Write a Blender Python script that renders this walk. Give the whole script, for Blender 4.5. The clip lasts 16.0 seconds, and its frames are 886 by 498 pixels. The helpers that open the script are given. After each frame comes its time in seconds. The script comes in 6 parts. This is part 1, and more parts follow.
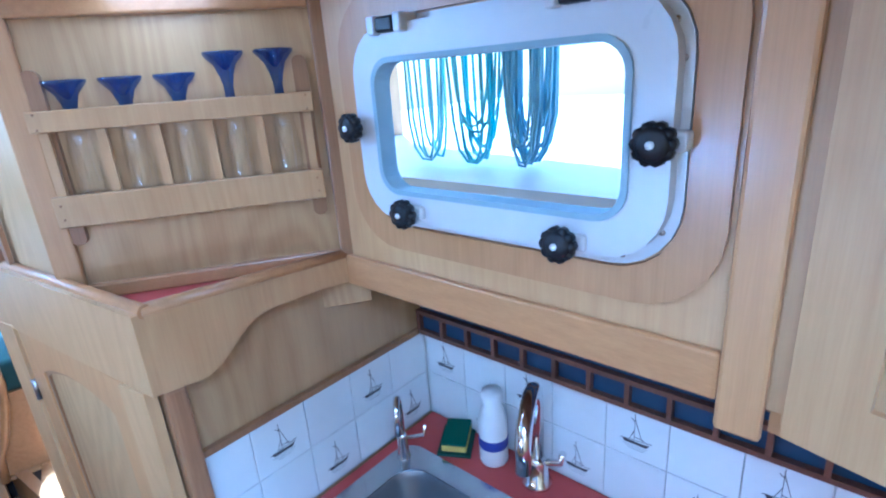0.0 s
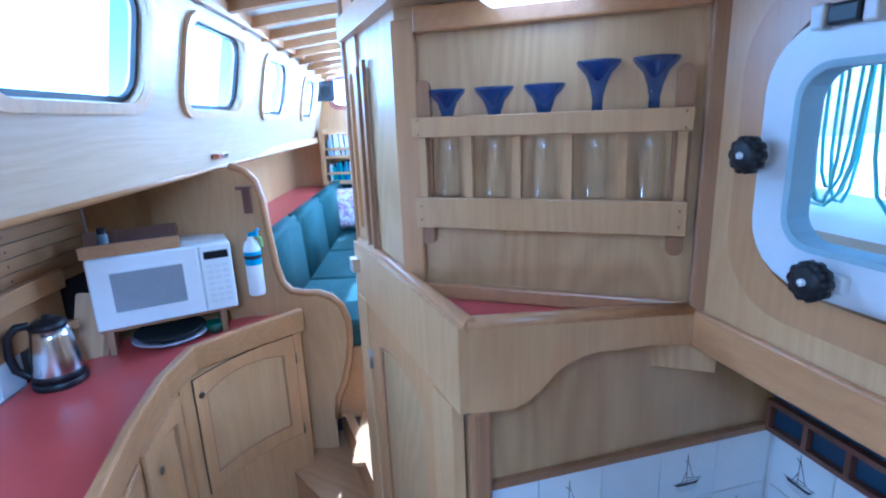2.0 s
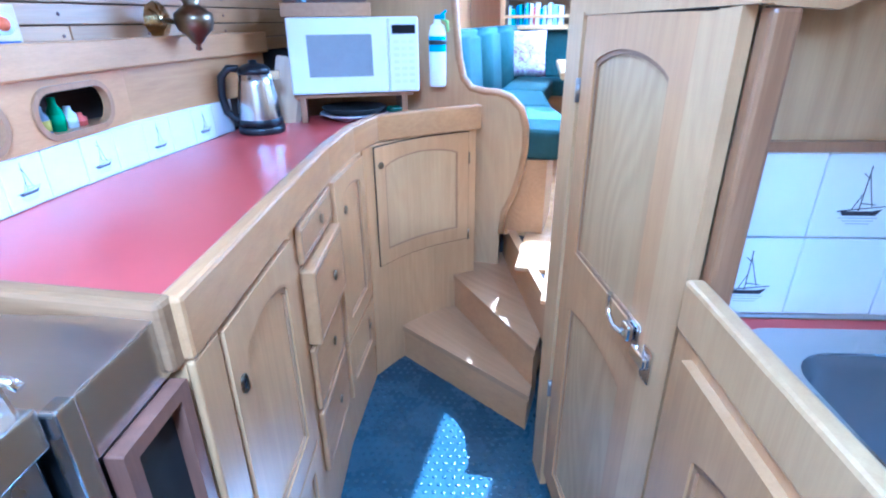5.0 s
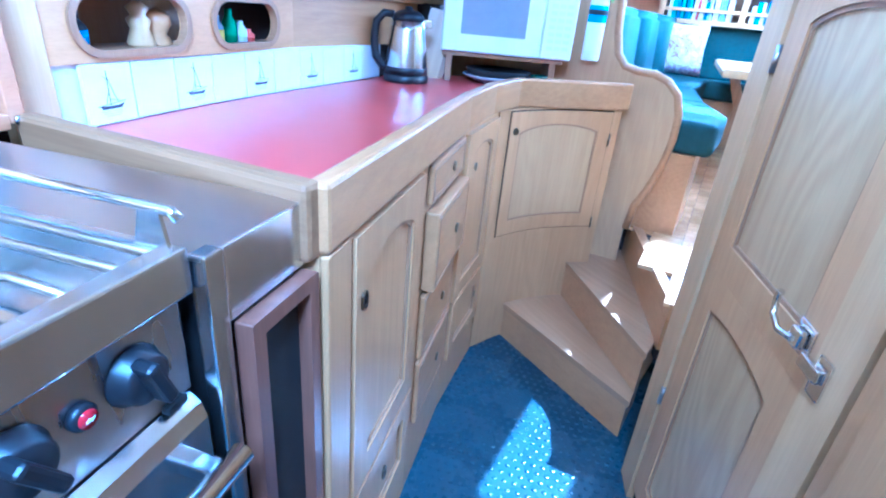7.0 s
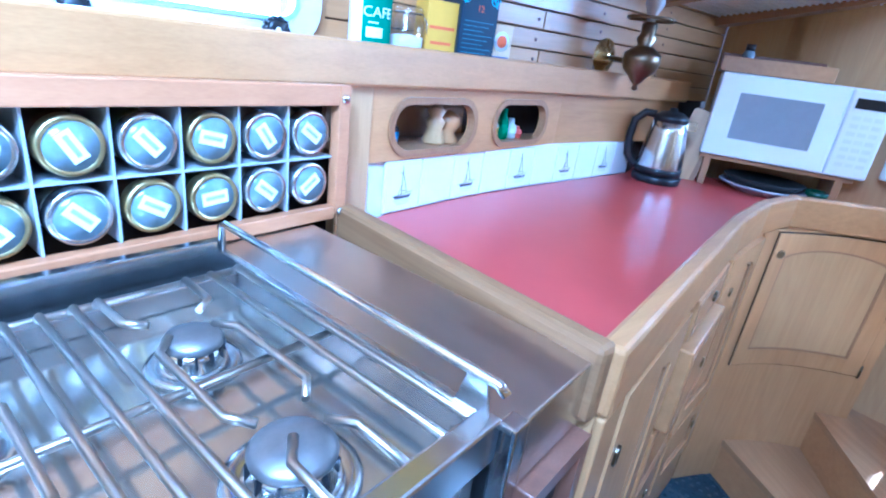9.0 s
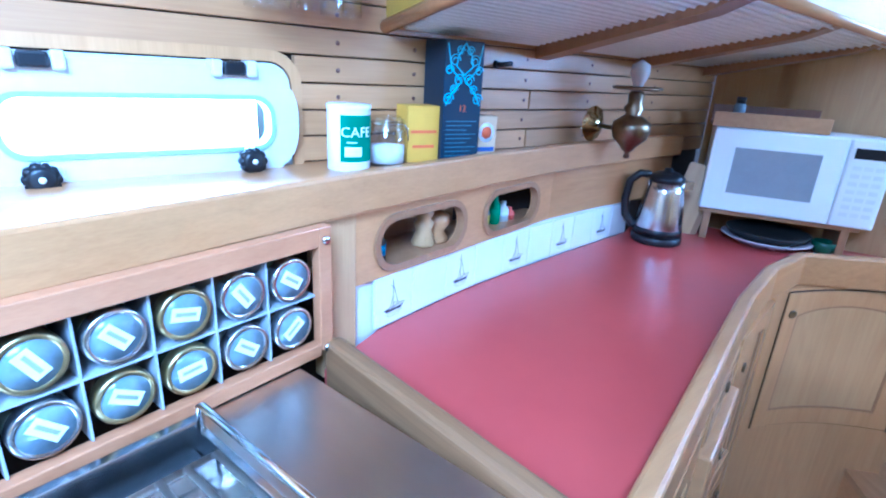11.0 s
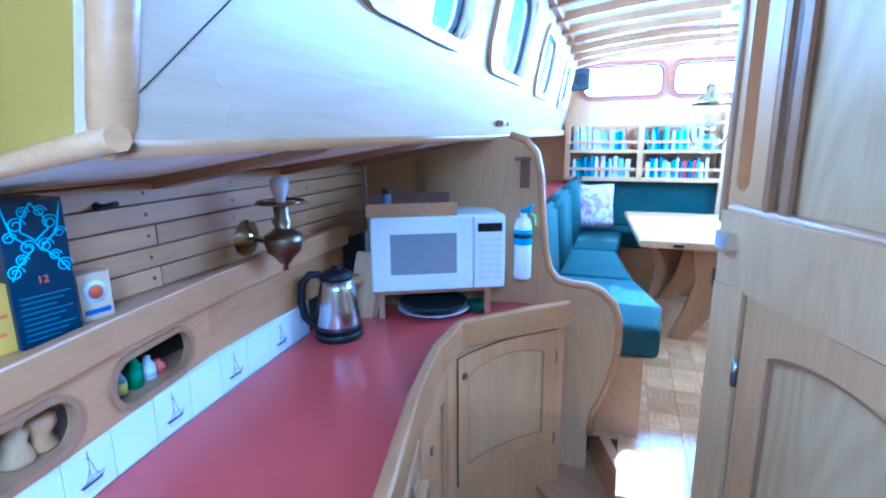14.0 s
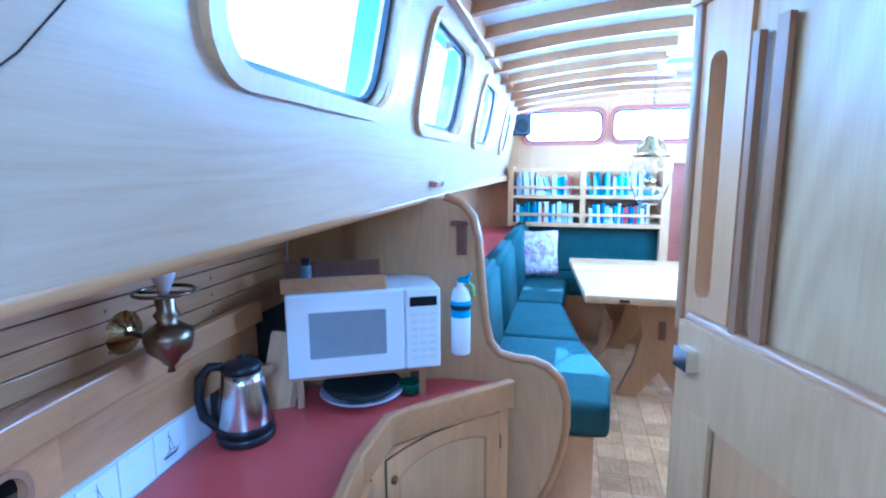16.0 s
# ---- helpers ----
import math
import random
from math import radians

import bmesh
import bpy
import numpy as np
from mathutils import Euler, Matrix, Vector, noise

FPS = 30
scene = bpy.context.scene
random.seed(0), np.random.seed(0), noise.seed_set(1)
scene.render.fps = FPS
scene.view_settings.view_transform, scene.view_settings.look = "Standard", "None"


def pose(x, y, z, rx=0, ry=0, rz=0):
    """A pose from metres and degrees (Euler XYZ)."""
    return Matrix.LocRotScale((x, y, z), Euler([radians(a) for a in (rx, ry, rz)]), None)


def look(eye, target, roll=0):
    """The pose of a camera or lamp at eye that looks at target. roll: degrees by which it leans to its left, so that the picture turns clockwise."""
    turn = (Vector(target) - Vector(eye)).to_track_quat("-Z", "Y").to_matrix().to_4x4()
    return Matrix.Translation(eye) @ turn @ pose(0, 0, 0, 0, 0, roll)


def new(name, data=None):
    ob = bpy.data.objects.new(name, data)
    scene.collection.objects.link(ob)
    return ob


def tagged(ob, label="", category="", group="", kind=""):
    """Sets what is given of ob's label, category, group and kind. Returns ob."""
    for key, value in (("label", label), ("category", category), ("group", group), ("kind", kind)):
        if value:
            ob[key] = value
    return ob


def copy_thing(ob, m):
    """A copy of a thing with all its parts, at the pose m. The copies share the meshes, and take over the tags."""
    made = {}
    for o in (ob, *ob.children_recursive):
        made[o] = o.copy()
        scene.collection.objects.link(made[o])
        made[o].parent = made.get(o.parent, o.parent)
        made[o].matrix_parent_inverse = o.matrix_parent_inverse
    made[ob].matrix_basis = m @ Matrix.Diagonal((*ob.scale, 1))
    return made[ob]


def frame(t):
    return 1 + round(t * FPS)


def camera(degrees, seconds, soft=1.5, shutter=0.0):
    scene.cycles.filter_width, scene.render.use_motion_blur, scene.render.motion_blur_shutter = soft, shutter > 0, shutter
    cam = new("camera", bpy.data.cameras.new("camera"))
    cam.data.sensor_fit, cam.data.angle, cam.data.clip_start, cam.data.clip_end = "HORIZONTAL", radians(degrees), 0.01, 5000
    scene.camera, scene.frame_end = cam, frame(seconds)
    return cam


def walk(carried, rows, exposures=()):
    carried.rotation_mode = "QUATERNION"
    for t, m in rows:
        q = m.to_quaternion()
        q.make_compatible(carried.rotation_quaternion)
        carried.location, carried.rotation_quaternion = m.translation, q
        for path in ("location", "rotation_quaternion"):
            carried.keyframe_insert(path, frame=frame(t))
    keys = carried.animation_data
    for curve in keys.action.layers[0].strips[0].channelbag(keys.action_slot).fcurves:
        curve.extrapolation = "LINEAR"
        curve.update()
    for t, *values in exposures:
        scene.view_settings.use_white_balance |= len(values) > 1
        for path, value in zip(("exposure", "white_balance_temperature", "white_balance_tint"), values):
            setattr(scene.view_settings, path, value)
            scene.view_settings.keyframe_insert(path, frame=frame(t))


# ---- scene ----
cam = camera(81.5, 16.0, soft=2.1)
PATH = [
    (0, (-0.2133, -0.0310, 1.7798), (1.1890, 1.2426, 1.1384), -4.11),
    (0.5, (-0.1942, 0.0353, 1.7770), (1.0633, 1.4587, 1.1504), -4.02),
    (1, (-0.1764, 0.0841, 1.7734), (0.9021, 1.6706, 1.2078), -4.77),
    (1.5, (-0.1737, 0.1005, 1.7816), (0.6757, 1.8385, 1.2740), -3.56),
    (2, (-0.1948, 0.1183, 1.7677), (0.2759, 1.9973, 1.2701), -2.29),
    (2.5, (-0.2341, 0.1259, 1.7274), (0.0037, 2.0431, 1.2099), -1.56),
    (3, (-0.2675, 0.1424, 1.6619), (-0.0242, 2.0524, 1.1209), -1.77),
    (3.5, (-0.2823, 0.1560, 1.5742), (-0.0895, 2.0542, 0.9745), -1.33),
    (4, (-0.2865, 0.1532, 1.4844), (-0.1960, 2.0305, 0.8006), -1.57),
    (4.5, (-0.3076, 0.1439, 1.3980), (-0.3122, 1.9963, 0.6440), -1.50),
    (4.7, (-0.3168, 0.1377, 1.3674), (-0.3590, 1.9771, 0.5832), -1.14),
    (6.8, (-0.3871, 0.1474, 1.2187), (-0.7920, 1.8975, 0.3394), 4.50),
    (7, (-0.3970, 0.1530, 1.2223), (-0.8539, 1.9040, 0.3708), 5.32),
    (7.5, (-0.4326, 0.1672, 1.2320), (-1.0764, 1.8901, 0.4464), 7.68),
    (8, (-0.4786, 0.1703, 1.2443), (-1.3365, 1.7923, 0.4487), 8.17),
    (8.5, (-0.5229, 0.1535, 1.2677), (-1.5585, 1.6830, 0.5009), 8.62),
    (8.7, (-0.5339, 0.1505, 1.2808), (-1.6199, 1.6531, 0.5305), 8.75),
    (10.8, (-0.6025, 0.2174, 1.4394), (-1.8256, 1.6508, 0.7691), 4.01),
    (11, (-0.5960, 0.2319, 1.4562), (-1.7649, 1.7173, 0.8026), 3.38),
    (11.5, (-0.5758, 0.2674, 1.4917), (-1.5946, 1.8759, 0.8795), 1.77),
    (12, (-0.5642, 0.2988, 1.5112), (-1.4306, 2.0099, 0.9442), 0.89),
    (12.5, (-0.5513, 0.3334, 1.5297), (-1.2313, 2.1373, 0.9973), 0.07),
    (13, (-0.5361, 0.3581, 1.5625), (-1.0343, 2.2290, 1.0611), 0.00),
    (13.5, (-0.5210, 0.3661, 1.5878), (-0.8805, 2.2804, 1.1339), -0.18),
    (14, (-0.4962, 0.3941, 1.6114), (-0.7592, 2.3290, 1.1790), -0.64),
    (14.5, (-0.4775, 0.4496, 1.6443), (-0.6705, 2.3957, 1.2253), -0.63),
    (15, (-0.4652, 0.5109, 1.6756), (-0.6088, 2.4675, 1.2870), -0.70),
    (15.5, (-0.4574, 0.5604, 1.7023), (-0.5594, 2.5272, 1.3537), -0.65),
    (16, (-0.4524, 0.6089, 1.7135), (-0.5233, 2.5818, 1.3930), -0.37),
]
walk(cam, [(t, look(eye, target, roll)) for t, eye, target, roll in PATH],
     exposures=[(0, 1.9, 3700, 8), (1.5, 1.35, 3500, 7), (2.5, 1.65, 3700, 8), (3, 1.9, 3700, 8), (4.5, 2.4, 3600, 8), (7, 2.6, 3250, 6), (8.5, 2.25, 3600, 8), (11, 1.9, 3600, 8), (13, 1.75, 3300, 6), (16, 1.45, 3350, 6)])

# ---- world, sun, daylight ----
SUN_TO = Vector((0.42, 0.52, 0.80)).normalized()      # towards the sun
world = bpy.data.worlds.new("sky")
scene.world = world
world.use_nodes = True
wn = world.node_tree
sky = wn.nodes.new("ShaderNodeTexSky")
sky.sky_type, sky.sun_disc = "NISHITA", False
sky.sun_elevation = math.asin(SUN_TO.z)
sky.sun_rotation = math.atan2(SUN_TO.x, SUN_TO.y)
wn.links.new(sky.outputs[0], wn.nodes["Background"].inputs[0])
wn.nodes["Background"].inputs[1].default_value = 0.10
sun_data = bpy.data.lights.new("sun", "SUN")
sun_data.energy, sun_data.angle, sun_data.color = 5.0, radians(0.5), (1.0, 0.95, 0.88)
sun_lamp = new("sun", sun_data)
sun_lamp.matrix_world = look(SUN_TO * 30, (0, 0, 0))
SKYBLUE = (0.80, 0.92, 1.0)


def daylight(name, m, w, h, watts, colour=SKYBLUE):
    """Area lamp for sky light entering through an opening, and for added fill; m looks down its -z axis into the room.
    """
    d = bpy.data.lights.new(name, "AREA")
    d.shape, d.size, d.size_y, d.energy, d.color = "RECTANGLE", w, h, watts, colour
    o = new(name, d)
    o.matrix_world = m
    return o


# ---- materials ----
def mat(name, colour, rough=0.5, metal=0.0, vary=0.0, scale=8.0, bump=0.0, stretch=(1, 1, 1), dark=None, spec=0.5,
        trans=0.0, ior=1.45, coat=0.0, fine=0.0, wave=0.0, emit=0.0, rand=0.0):
    m = bpy.data.materials.new(name)
    m.use_nodes = True
    nt = m.node_tree
    b = nt.nodes["Principled BSDF"]
    b.inputs["Base Color"].default_value = (*colour, 1)
    b.inputs["Roughness"].default_value = rough
    b.inputs["Metallic"].default_value = metal
    b.inputs["Specular IOR Level"].default_value = spec
    b.inputs["Transmission Weight"].default_value = trans
    b.inputs["IOR"].default_value = ior
    b.inputs["Coat Weight"].default_value = coat
    b.inputs["Coat Roughness"].default_value = 0.15
    if emit:
        b.inputs["Emission Color"].default_value = (*colour, 1)
        b.inputs["Emission Strength"].default_value = emit
    if vary or bump or wave or fine:
        tc = nt.nodes.new("ShaderNodeTexCoord")
        mp = nt.nodes.new("ShaderNodeMapping")
        mp.inputs["Scale"].default_value = stretch
        nt.links.new(tc.outputs["Object"], mp.inputs[0])
        info = nt.nodes.new("ShaderNodeObjectInfo")
        sh = nt.nodes.new("ShaderNodeVectorMath")
        sh.operation = "MULTIPLY_ADD"
        nt.links.new(info.outputs["Random"], sh.inputs[0])
        sh.inputs[1].default_value = (7, 13, 5)
        nt.links.new(mp.outputs[0], sh.inputs[2])
        n1 = nt.nodes.new("ShaderNodeTexNoise")
        n1.inputs["Scale"].default_value, n1.inputs["Detail"].default_value = scale, 5
        n1.inputs["Distortion"].default_value = 0.6
        nt.links.new(sh.outputs[0], n1.inputs["Vector"])
        n2 = nt.nodes.new("ShaderNodeTexNoise")
        n2.inputs["Scale"].default_value, n2.inputs["Detail"].default_value = scale * 7, 3
        nt.links.new(sh.outputs[0], n2.inputs["Vector"])
        ramp = nt.nodes.new("ShaderNodeValToRGB")
        d = dark or tuple(c * (1 - vary) for c in colour)
        ramp.color_ramp.elements[0].position, ramp.color_ramp.elements[1].position = 0.32, 0.68
        ramp.color_ramp.elements[0].color, ramp.color_ramp.elements[1].color = (*d, 1), (*colour, 1)
        src = n1.outputs["Fac"]
        if wave:
            wv = nt.nodes.new("ShaderNodeTexWave")
            wv.wave_type, wv.bands_direction = "RINGS", "X"
            wv.inputs["Scale"].default_value, wv.inputs["Distortion"].default_value = wave, 5.0
            wv.inputs["Detail"].default_value, wv.inputs["Detail Scale"].default_value = 3, 1.2
            nt.links.new(sh.outputs[0], wv.inputs["Vector"])
            mx = nt.nodes.new("ShaderNodeMath")
            mx.operation = "MULTIPLY_ADD"
            nt.links.new(wv.outputs["Fac"], mx.inputs[0])
            mx.inputs[1].default_value = 0.14
            nt.links.new(n1.outputs["Fac"], mx.inputs[2])
            sb = nt.nodes.new("ShaderNodeMath")
            sb.operation = "SUBTRACT"
            nt.links.new(mx.outputs[0], sb.inputs[0])
            sb.inputs[1].default_value = 0.07
            src = sb.outputs[0]
        mx2 = nt.nodes.new("ShaderNodeMath")
        mx2.operation = "MULTIPLY_ADD"
        nt.links.new(n2.outputs["Fac"], mx2.inputs[0])
        mx2.inputs[1].default_value = 0.25 + fine
        nt.links.new(src, mx2.inputs[2])
        sb2 = nt.nodes.new("ShaderNodeMath")
        sb2.operation = "SUBTRACT"
        nt.links.new(mx2.outputs[0], sb2.inputs[0])
        sb2.inputs[1].default_value = (0.25 + fine) / 2
        nt.links.new(sb2.outputs[0], ramp.inputs[0])
        col = ramp.outputs[0]
        if rand:
            hv = nt.nodes.new("ShaderNodeHueSaturation")
            mr = nt.nodes.new("ShaderNodeMapRange")
            mr.inputs["To Min"].default_value, mr.inputs["To Max"].default_value = 1 - rand, 1 + rand
            nt.links.new(info.outputs["Random"], mr.inputs["Value"])
            nt.links.new(mr.outputs[0], hv.inputs["Value"])
            nt.links.new(col, hv.inputs["Color"])
            col = hv.outputs[0]
        nt.links.new(col, b.inputs["Base Color"])
        rr = nt.nodes.new("ShaderNodeMapRange")
        rr.inputs["To Min"].default_value, rr.inputs["To Max"].default_value = max(rough - 0.07, 0.02), min(rough + 0.1, 1)
        nt.links.new(n1.outputs["Fac"], rr.inputs["Value"])
        nt.links.new(rr.outputs[0], b.inputs["Roughness"])
        if bump:
            bp = nt.nodes.new("ShaderNodeBump")
            bp.inputs["Strength"].default_value, bp.inputs["Distance"].default_value = bump, 0.002
            nt.links.new(n2.outputs["Fac"], bp.inputs["Height"])
            nt.links.new(bp.outputs[0], b.inputs["Normal"])
    return m


def wood(name, light, dark, axis=(0, 0, 1), rough=0.34, figure=0.35, streak=0.5, rand=0.05, coat=0.25):
    """Varnished wood whose grain runs along axis: broad tone, growth lines, cathedral figure and fine pores."""
    m = bpy.data.materials.new(name)
    m.use_nodes = True
    nt = m.node_tree
    N, link = nt.nodes.new, nt.links.new
    bs = nt.nodes["Principled BSDF"]
    tc, info, turn = N("ShaderNodeTexCoord"), N("ShaderNodeObjectInfo"), N("ShaderNodeMapping")
    turn.inputs["Rotation"].default_value = Vector(axis).rotation_difference(Vector((0, 0, 1))).to_euler()
    link(tc.outputs["Object"], turn.inputs[0])
    sh = N("ShaderNodeVectorMath"); sh.operation = "MULTIPLY_ADD"
    link(info.outputs["Random"], sh.inputs[0]); sh.inputs[1].default_value = (3.1, 5.7, 2.3); link(turn.outputs[0], sh.inputs[2])

    def layer(stretch, detail, distort=0.0):
        mp = N("ShaderNodeMapping"); mp.inputs["Scale"].default_value = stretch
        link(sh.outputs[0], mp.inputs[0])
        tx = N("ShaderNodeTexNoise"); tx.inputs["Scale"].default_value = 1.0
        tx.inputs["Detail"].default_value, tx.inputs["Distortion"].default_value = detail, distort
        link(mp.outputs[0], tx.inputs["Vector"])
        return tx.outputs["Fac"]

    tone = layer((4, 4, 0.8), 3, 0.4)
    lines = layer((75, 75, 2.0), 4, 0.5)
    height = layer((4.5, 4.5, 1.0), 1.2, 0.25)            # growth rings show as its contour lines
    up = N("ShaderNodeMath"); up.operation = "MULTIPLY"; link(height, up.inputs[0]); up.inputs[1].default_value = 95.0
    sn = N("ShaderNodeMath"); sn.operation = "SINE"; link(up.outputs[0], sn.inputs[0])
    half = N("ShaderNodeMath"); half.operation = "MULTIPLY_ADD"; link(sn.outputs[0], half.inputs[0])
    half.inputs[1].default_value, half.inputs[2].default_value = 0.5, 0.5
    cathedral = half.outputs[0]
    pores = layer((380, 380, 16), 2)
    total = None
    for src, amount in ((tone, 0.75), (lines, streak), (cathedral, figure * 0.22), (pores, 0.35)):
        ma = N("ShaderNodeMath"); ma.operation = "MULTIPLY_ADD"
        link(src, ma.inputs[0]); ma.inputs[1].default_value = amount
        if total is None:
            ma.inputs[2].default_value = 0.5 - 0.5 * (0.75 + streak + figure * 0.22 + 0.35)
        else:
            link(total, ma.inputs[2])
        total = ma.outputs[0]
    ramp = N("ShaderNodeValToRGB")
    ramp.color_ramp.elements[0].position, ramp.color_ramp.elements[1].position = 0.18, 0.80
    ramp.color_ramp.elements[0].color, ramp.color_ramp.elements[1].color = (*dark, 1), (*light, 1)
    link(total, ramp.inputs[0])
    hv, mr = N("ShaderNodeHueSaturation"), N("ShaderNodeMapRange")
    mr.inputs["To Min"].default_value, mr.inputs["To Max"].default_value = 1 - rand, 1 + rand
    link(info.outputs["Random"], mr.inputs["Value"]); link(mr.outputs[0], hv.inputs["Value"])
    link(ramp.outputs[0], hv.inputs["Color"]); link(hv.outputs[0], bs.inputs["Base Color"])
    rr = N("ShaderNodeMapRange")
    rr.inputs["To Min"].default_value, rr.inputs["To Max"].default_value = rough - 0.06, rough + 0.10
    link(tone, rr.inputs["Value"]); link(rr.outputs[0], bs.inputs["Roughness"])
    bs.inputs["Coat Weight"].default_value, bs.inputs["Coat Roughness"].default_value = coat, 0.16
    bp = N("ShaderNodeBump"); bp.inputs["Strength"].default_value, bp.inputs["Distance"].default_value = 0.10, 0.001
    link(lines, bp.inputs["Height"]); link(bp.outputs[0], bs.inputs["Normal"])
    return m


FORE = (0.21, 0.98, 0)                       # the boat's forward way
M_oak = wood("oak_varnished", (0.55, 0.315, 0.124), (0.39, 0.205, 0.070))
M_oak_h = wood("oak_varnished_level", (0.51, 0.275, 0.100), (0.345, 0.168, 0.055), FORE, rand=0.07)
M_oak_x = wood("oak_varnished_athwart", (0.52, 0.285, 0.108), (0.355, 0.176, 0.058), (0.98, -0.21, 0), rand=0.07)
M_ash = wood("ash_panel", (0.56, 0.375, 0.170), (0.40, 0.245, 0.098), figure=1.05, streak=0.35)
M_pale = wood("pale_oak", (0.58, 0.370, 0.160), (0.44, 0.255, 0.098), figure=0.5)
M_trim = wood("oak_trim", (0.38, 0.205, 0.085), (0.23, 0.112, 0.045), rand=0.1)
M_tread = wood("oak_tread", (0.47, 0.27, 0.115), (0.32, 0.165, 0.062), (0.70, -0.71, 0), rough=0.42, streak=0.7)
M_carlin = wood("bleached_oak_side", (0.54, 0.405, 0.255), (0.42, 0.295, 0.170), FORE, figure=0.6, streak=0.6)
M_plank = wood("pine_planking", (0.51, 0.285, 0.112), (0.36, 0.180, 0.062), FORE, rand=0.14, figure=0.5)
M_maho = wood("mahogany", (0.20, 0.088, 0.047), (0.10, 0.042, 0.023))
# darker trim tone that paints in the shadow lines round panels
M_shadow_line = wood("shadow_moulding", (0.36, 0.20, 0.088), (0.24, 0.125, 0.052))
M_gap = mat("dark_gap", (0.035, 0.022, 0.015), rough=0.8, vary=0.3)
M_white = mat("white_paint", (0.80, 0.79, 0.76), rough=0.4, vary=0.06, scale=5, bump=0.05)
# darker than the paint itself: the deck end's shade is in the colour
M_cream = mat("shaded_cream_paint", (0.40, 0.245, 0.024), rough=0.4, vary=0.08, scale=4, bump=0.05)
M_plastic = mat("white_plastic", (0.82, 0.82, 0.81), rough=0.35, vary=0.04, scale=6)
M_port = mat("port_enamel", (0.64, 0.65, 0.66), rough=0.3, vary=0.06, scale=9, bump=0.04)
M_red = mat("red_laminate", (0.44, 0.073, 0.060), rough=0.30, dark=(0.40, 0.063, 0.053), scale=3, fine=0.05, bump=0.0)
M_steel = mat("stainless_steel", (0.62, 0.62, 0.62), rough=0.2, metal=1.0, vary=0.07, scale=5, stretch=(1, 7, 1))
M_steel_d = mat("brushed_steel_front", (0.45, 0.43, 0.42), rough=0.28, metal=1.0, vary=0.08, scale=5, stretch=(1, 7, 1))
M_chrome = mat("chrome", (0.80, 0.80, 0.80), rough=0.07, metal=1.0, vary=0.05)
M_black = mat("black_plastic", (0.012, 0.012, 0.014), rough=0.35, vary=0.3)
# near-black: painted shade for holes and recesses, also plain dark wares
M_dark = mat("recess_shade_and_dark", (0.02, 0.018, 0.016), rough=0.8, vary=0.4)
M_rubber = mat("dark_blue_rubber", (0.034, 0.062, 0.080), rough=0.26, dark=(0.024, 0.046, 0.062), scale=6, fine=0.3, bump=0.1)
M_teal = mat("teal_upholstery", (0.042, 0.082, 0.076), rough=0.85, dark=(0.029, 0.060, 0.055), scale=5, fine=0.4, bump=0.35, spec=0.3)
M_tile = mat("glazed_tile", (0.78, 0.80, 0.80), rough=0.14, vary=0.05, scale=9, bump=0.04, rand=0.02)
M_grout = mat("pale_grout", (0.70, 0.70, 0.68), rough=0.8, vary=0.1)
M_ink = mat("tile_ink", (0.05, 0.045, 0.05), rough=0.3, vary=0.3)
M_ink2 = mat("tile_ink_sea", (0.42, 0.45, 0.46), rough=0.3, vary=0.3)
M_brass = mat("aged_brass", (0.26, 0.20, 0.12), rough=0.3, metal=1.0, dark=(0.15, 0.115, 0.075), scale=14, bump=0.1)
M_brassb = mat("bright_brass", (0.62, 0.50, 0.24), rough=0.14, metal=1.0, vary=0.2, scale=12)
M_screen = mat("oven_window", (0.30, 0.31, 0.33), rough=0.12, vary=0.06, scale=40)
M_parq = mat("parquet_oak", (0.66, 0.375, 0.145), dark=(0.50, 0.26, 0.090), rough=0.22, scale=4, stretch=(2, 2, 2), bump=0.08, coat=0.4, rand=0.16, fine=0.3)
M_lamp = mat("lamp_lens", (0.95, 0.95, 0.92), rough=0.4, emit=1.5)
M_clock = mat("display", (0.015, 0.016, 0.02), rough=0.15, vary=0.2)
M_paper = mat("white_label", (0.78, 0.77, 0.74), rough=0.7, vary=0.08)


def glass(name, colour, rough=0.0, ior=1.45):
    m = mat(name, colour, rough=rough, trans=1.0, ior=ior)
    return m


def thin_glass(name, tint):
    """Thin-walled glass: see-through in its tint, with a clear gloss."""
    m = bpy.data.materials.new(name)
    m.use_nodes = True
    nt = m.node_tree
    nt.nodes.remove(nt.nodes["Principled BSDF"])
    see, gloss, lw, po, mix = (nt.nodes.new(k) for k in ("ShaderNodeBsdfTransparent", "ShaderNodeBsdfGlossy", "ShaderNodeLayerWeight", "ShaderNodeMath", "ShaderNodeMixShader"))
    see.inputs["Color"].default_value = (*tint, 1)
    gloss.inputs["Roughness"].default_value = 0.06
    lw.inputs["Blend"].default_value = 0.5
    po.operation = "POWER"
    po.inputs[1].default_value = 2.6
    nt.links.new(lw.outputs["Facing"], po.inputs[0])
    clamp = nt.nodes.new("ShaderNodeMapRange")
    clamp.inputs["To Min"].default_value, clamp.inputs["To Max"].default_value = 0.10, 0.55
    nt.links.new(po.outputs[0], clamp.inputs["Value"])
    nt.links.new(clamp.outputs[0], mix.inputs[0]); nt.links.new(see.outputs[0], mix.inputs[1]); nt.links.new(gloss.outputs[0], mix.inputs[2])
    nt.links.new(mix.outputs[0], nt.nodes["Material Output"].inputs["Surface"])
    return m


M_glass = thin_glass("clear_glass", (0.96, 0.97, 0.97))
M_blue = thin_glass("cobalt_glass", (0.22, 0.38, 0.90))
M_pane = glass("window_glass", (0.98, 1.0, 1.0), ior=1.02)


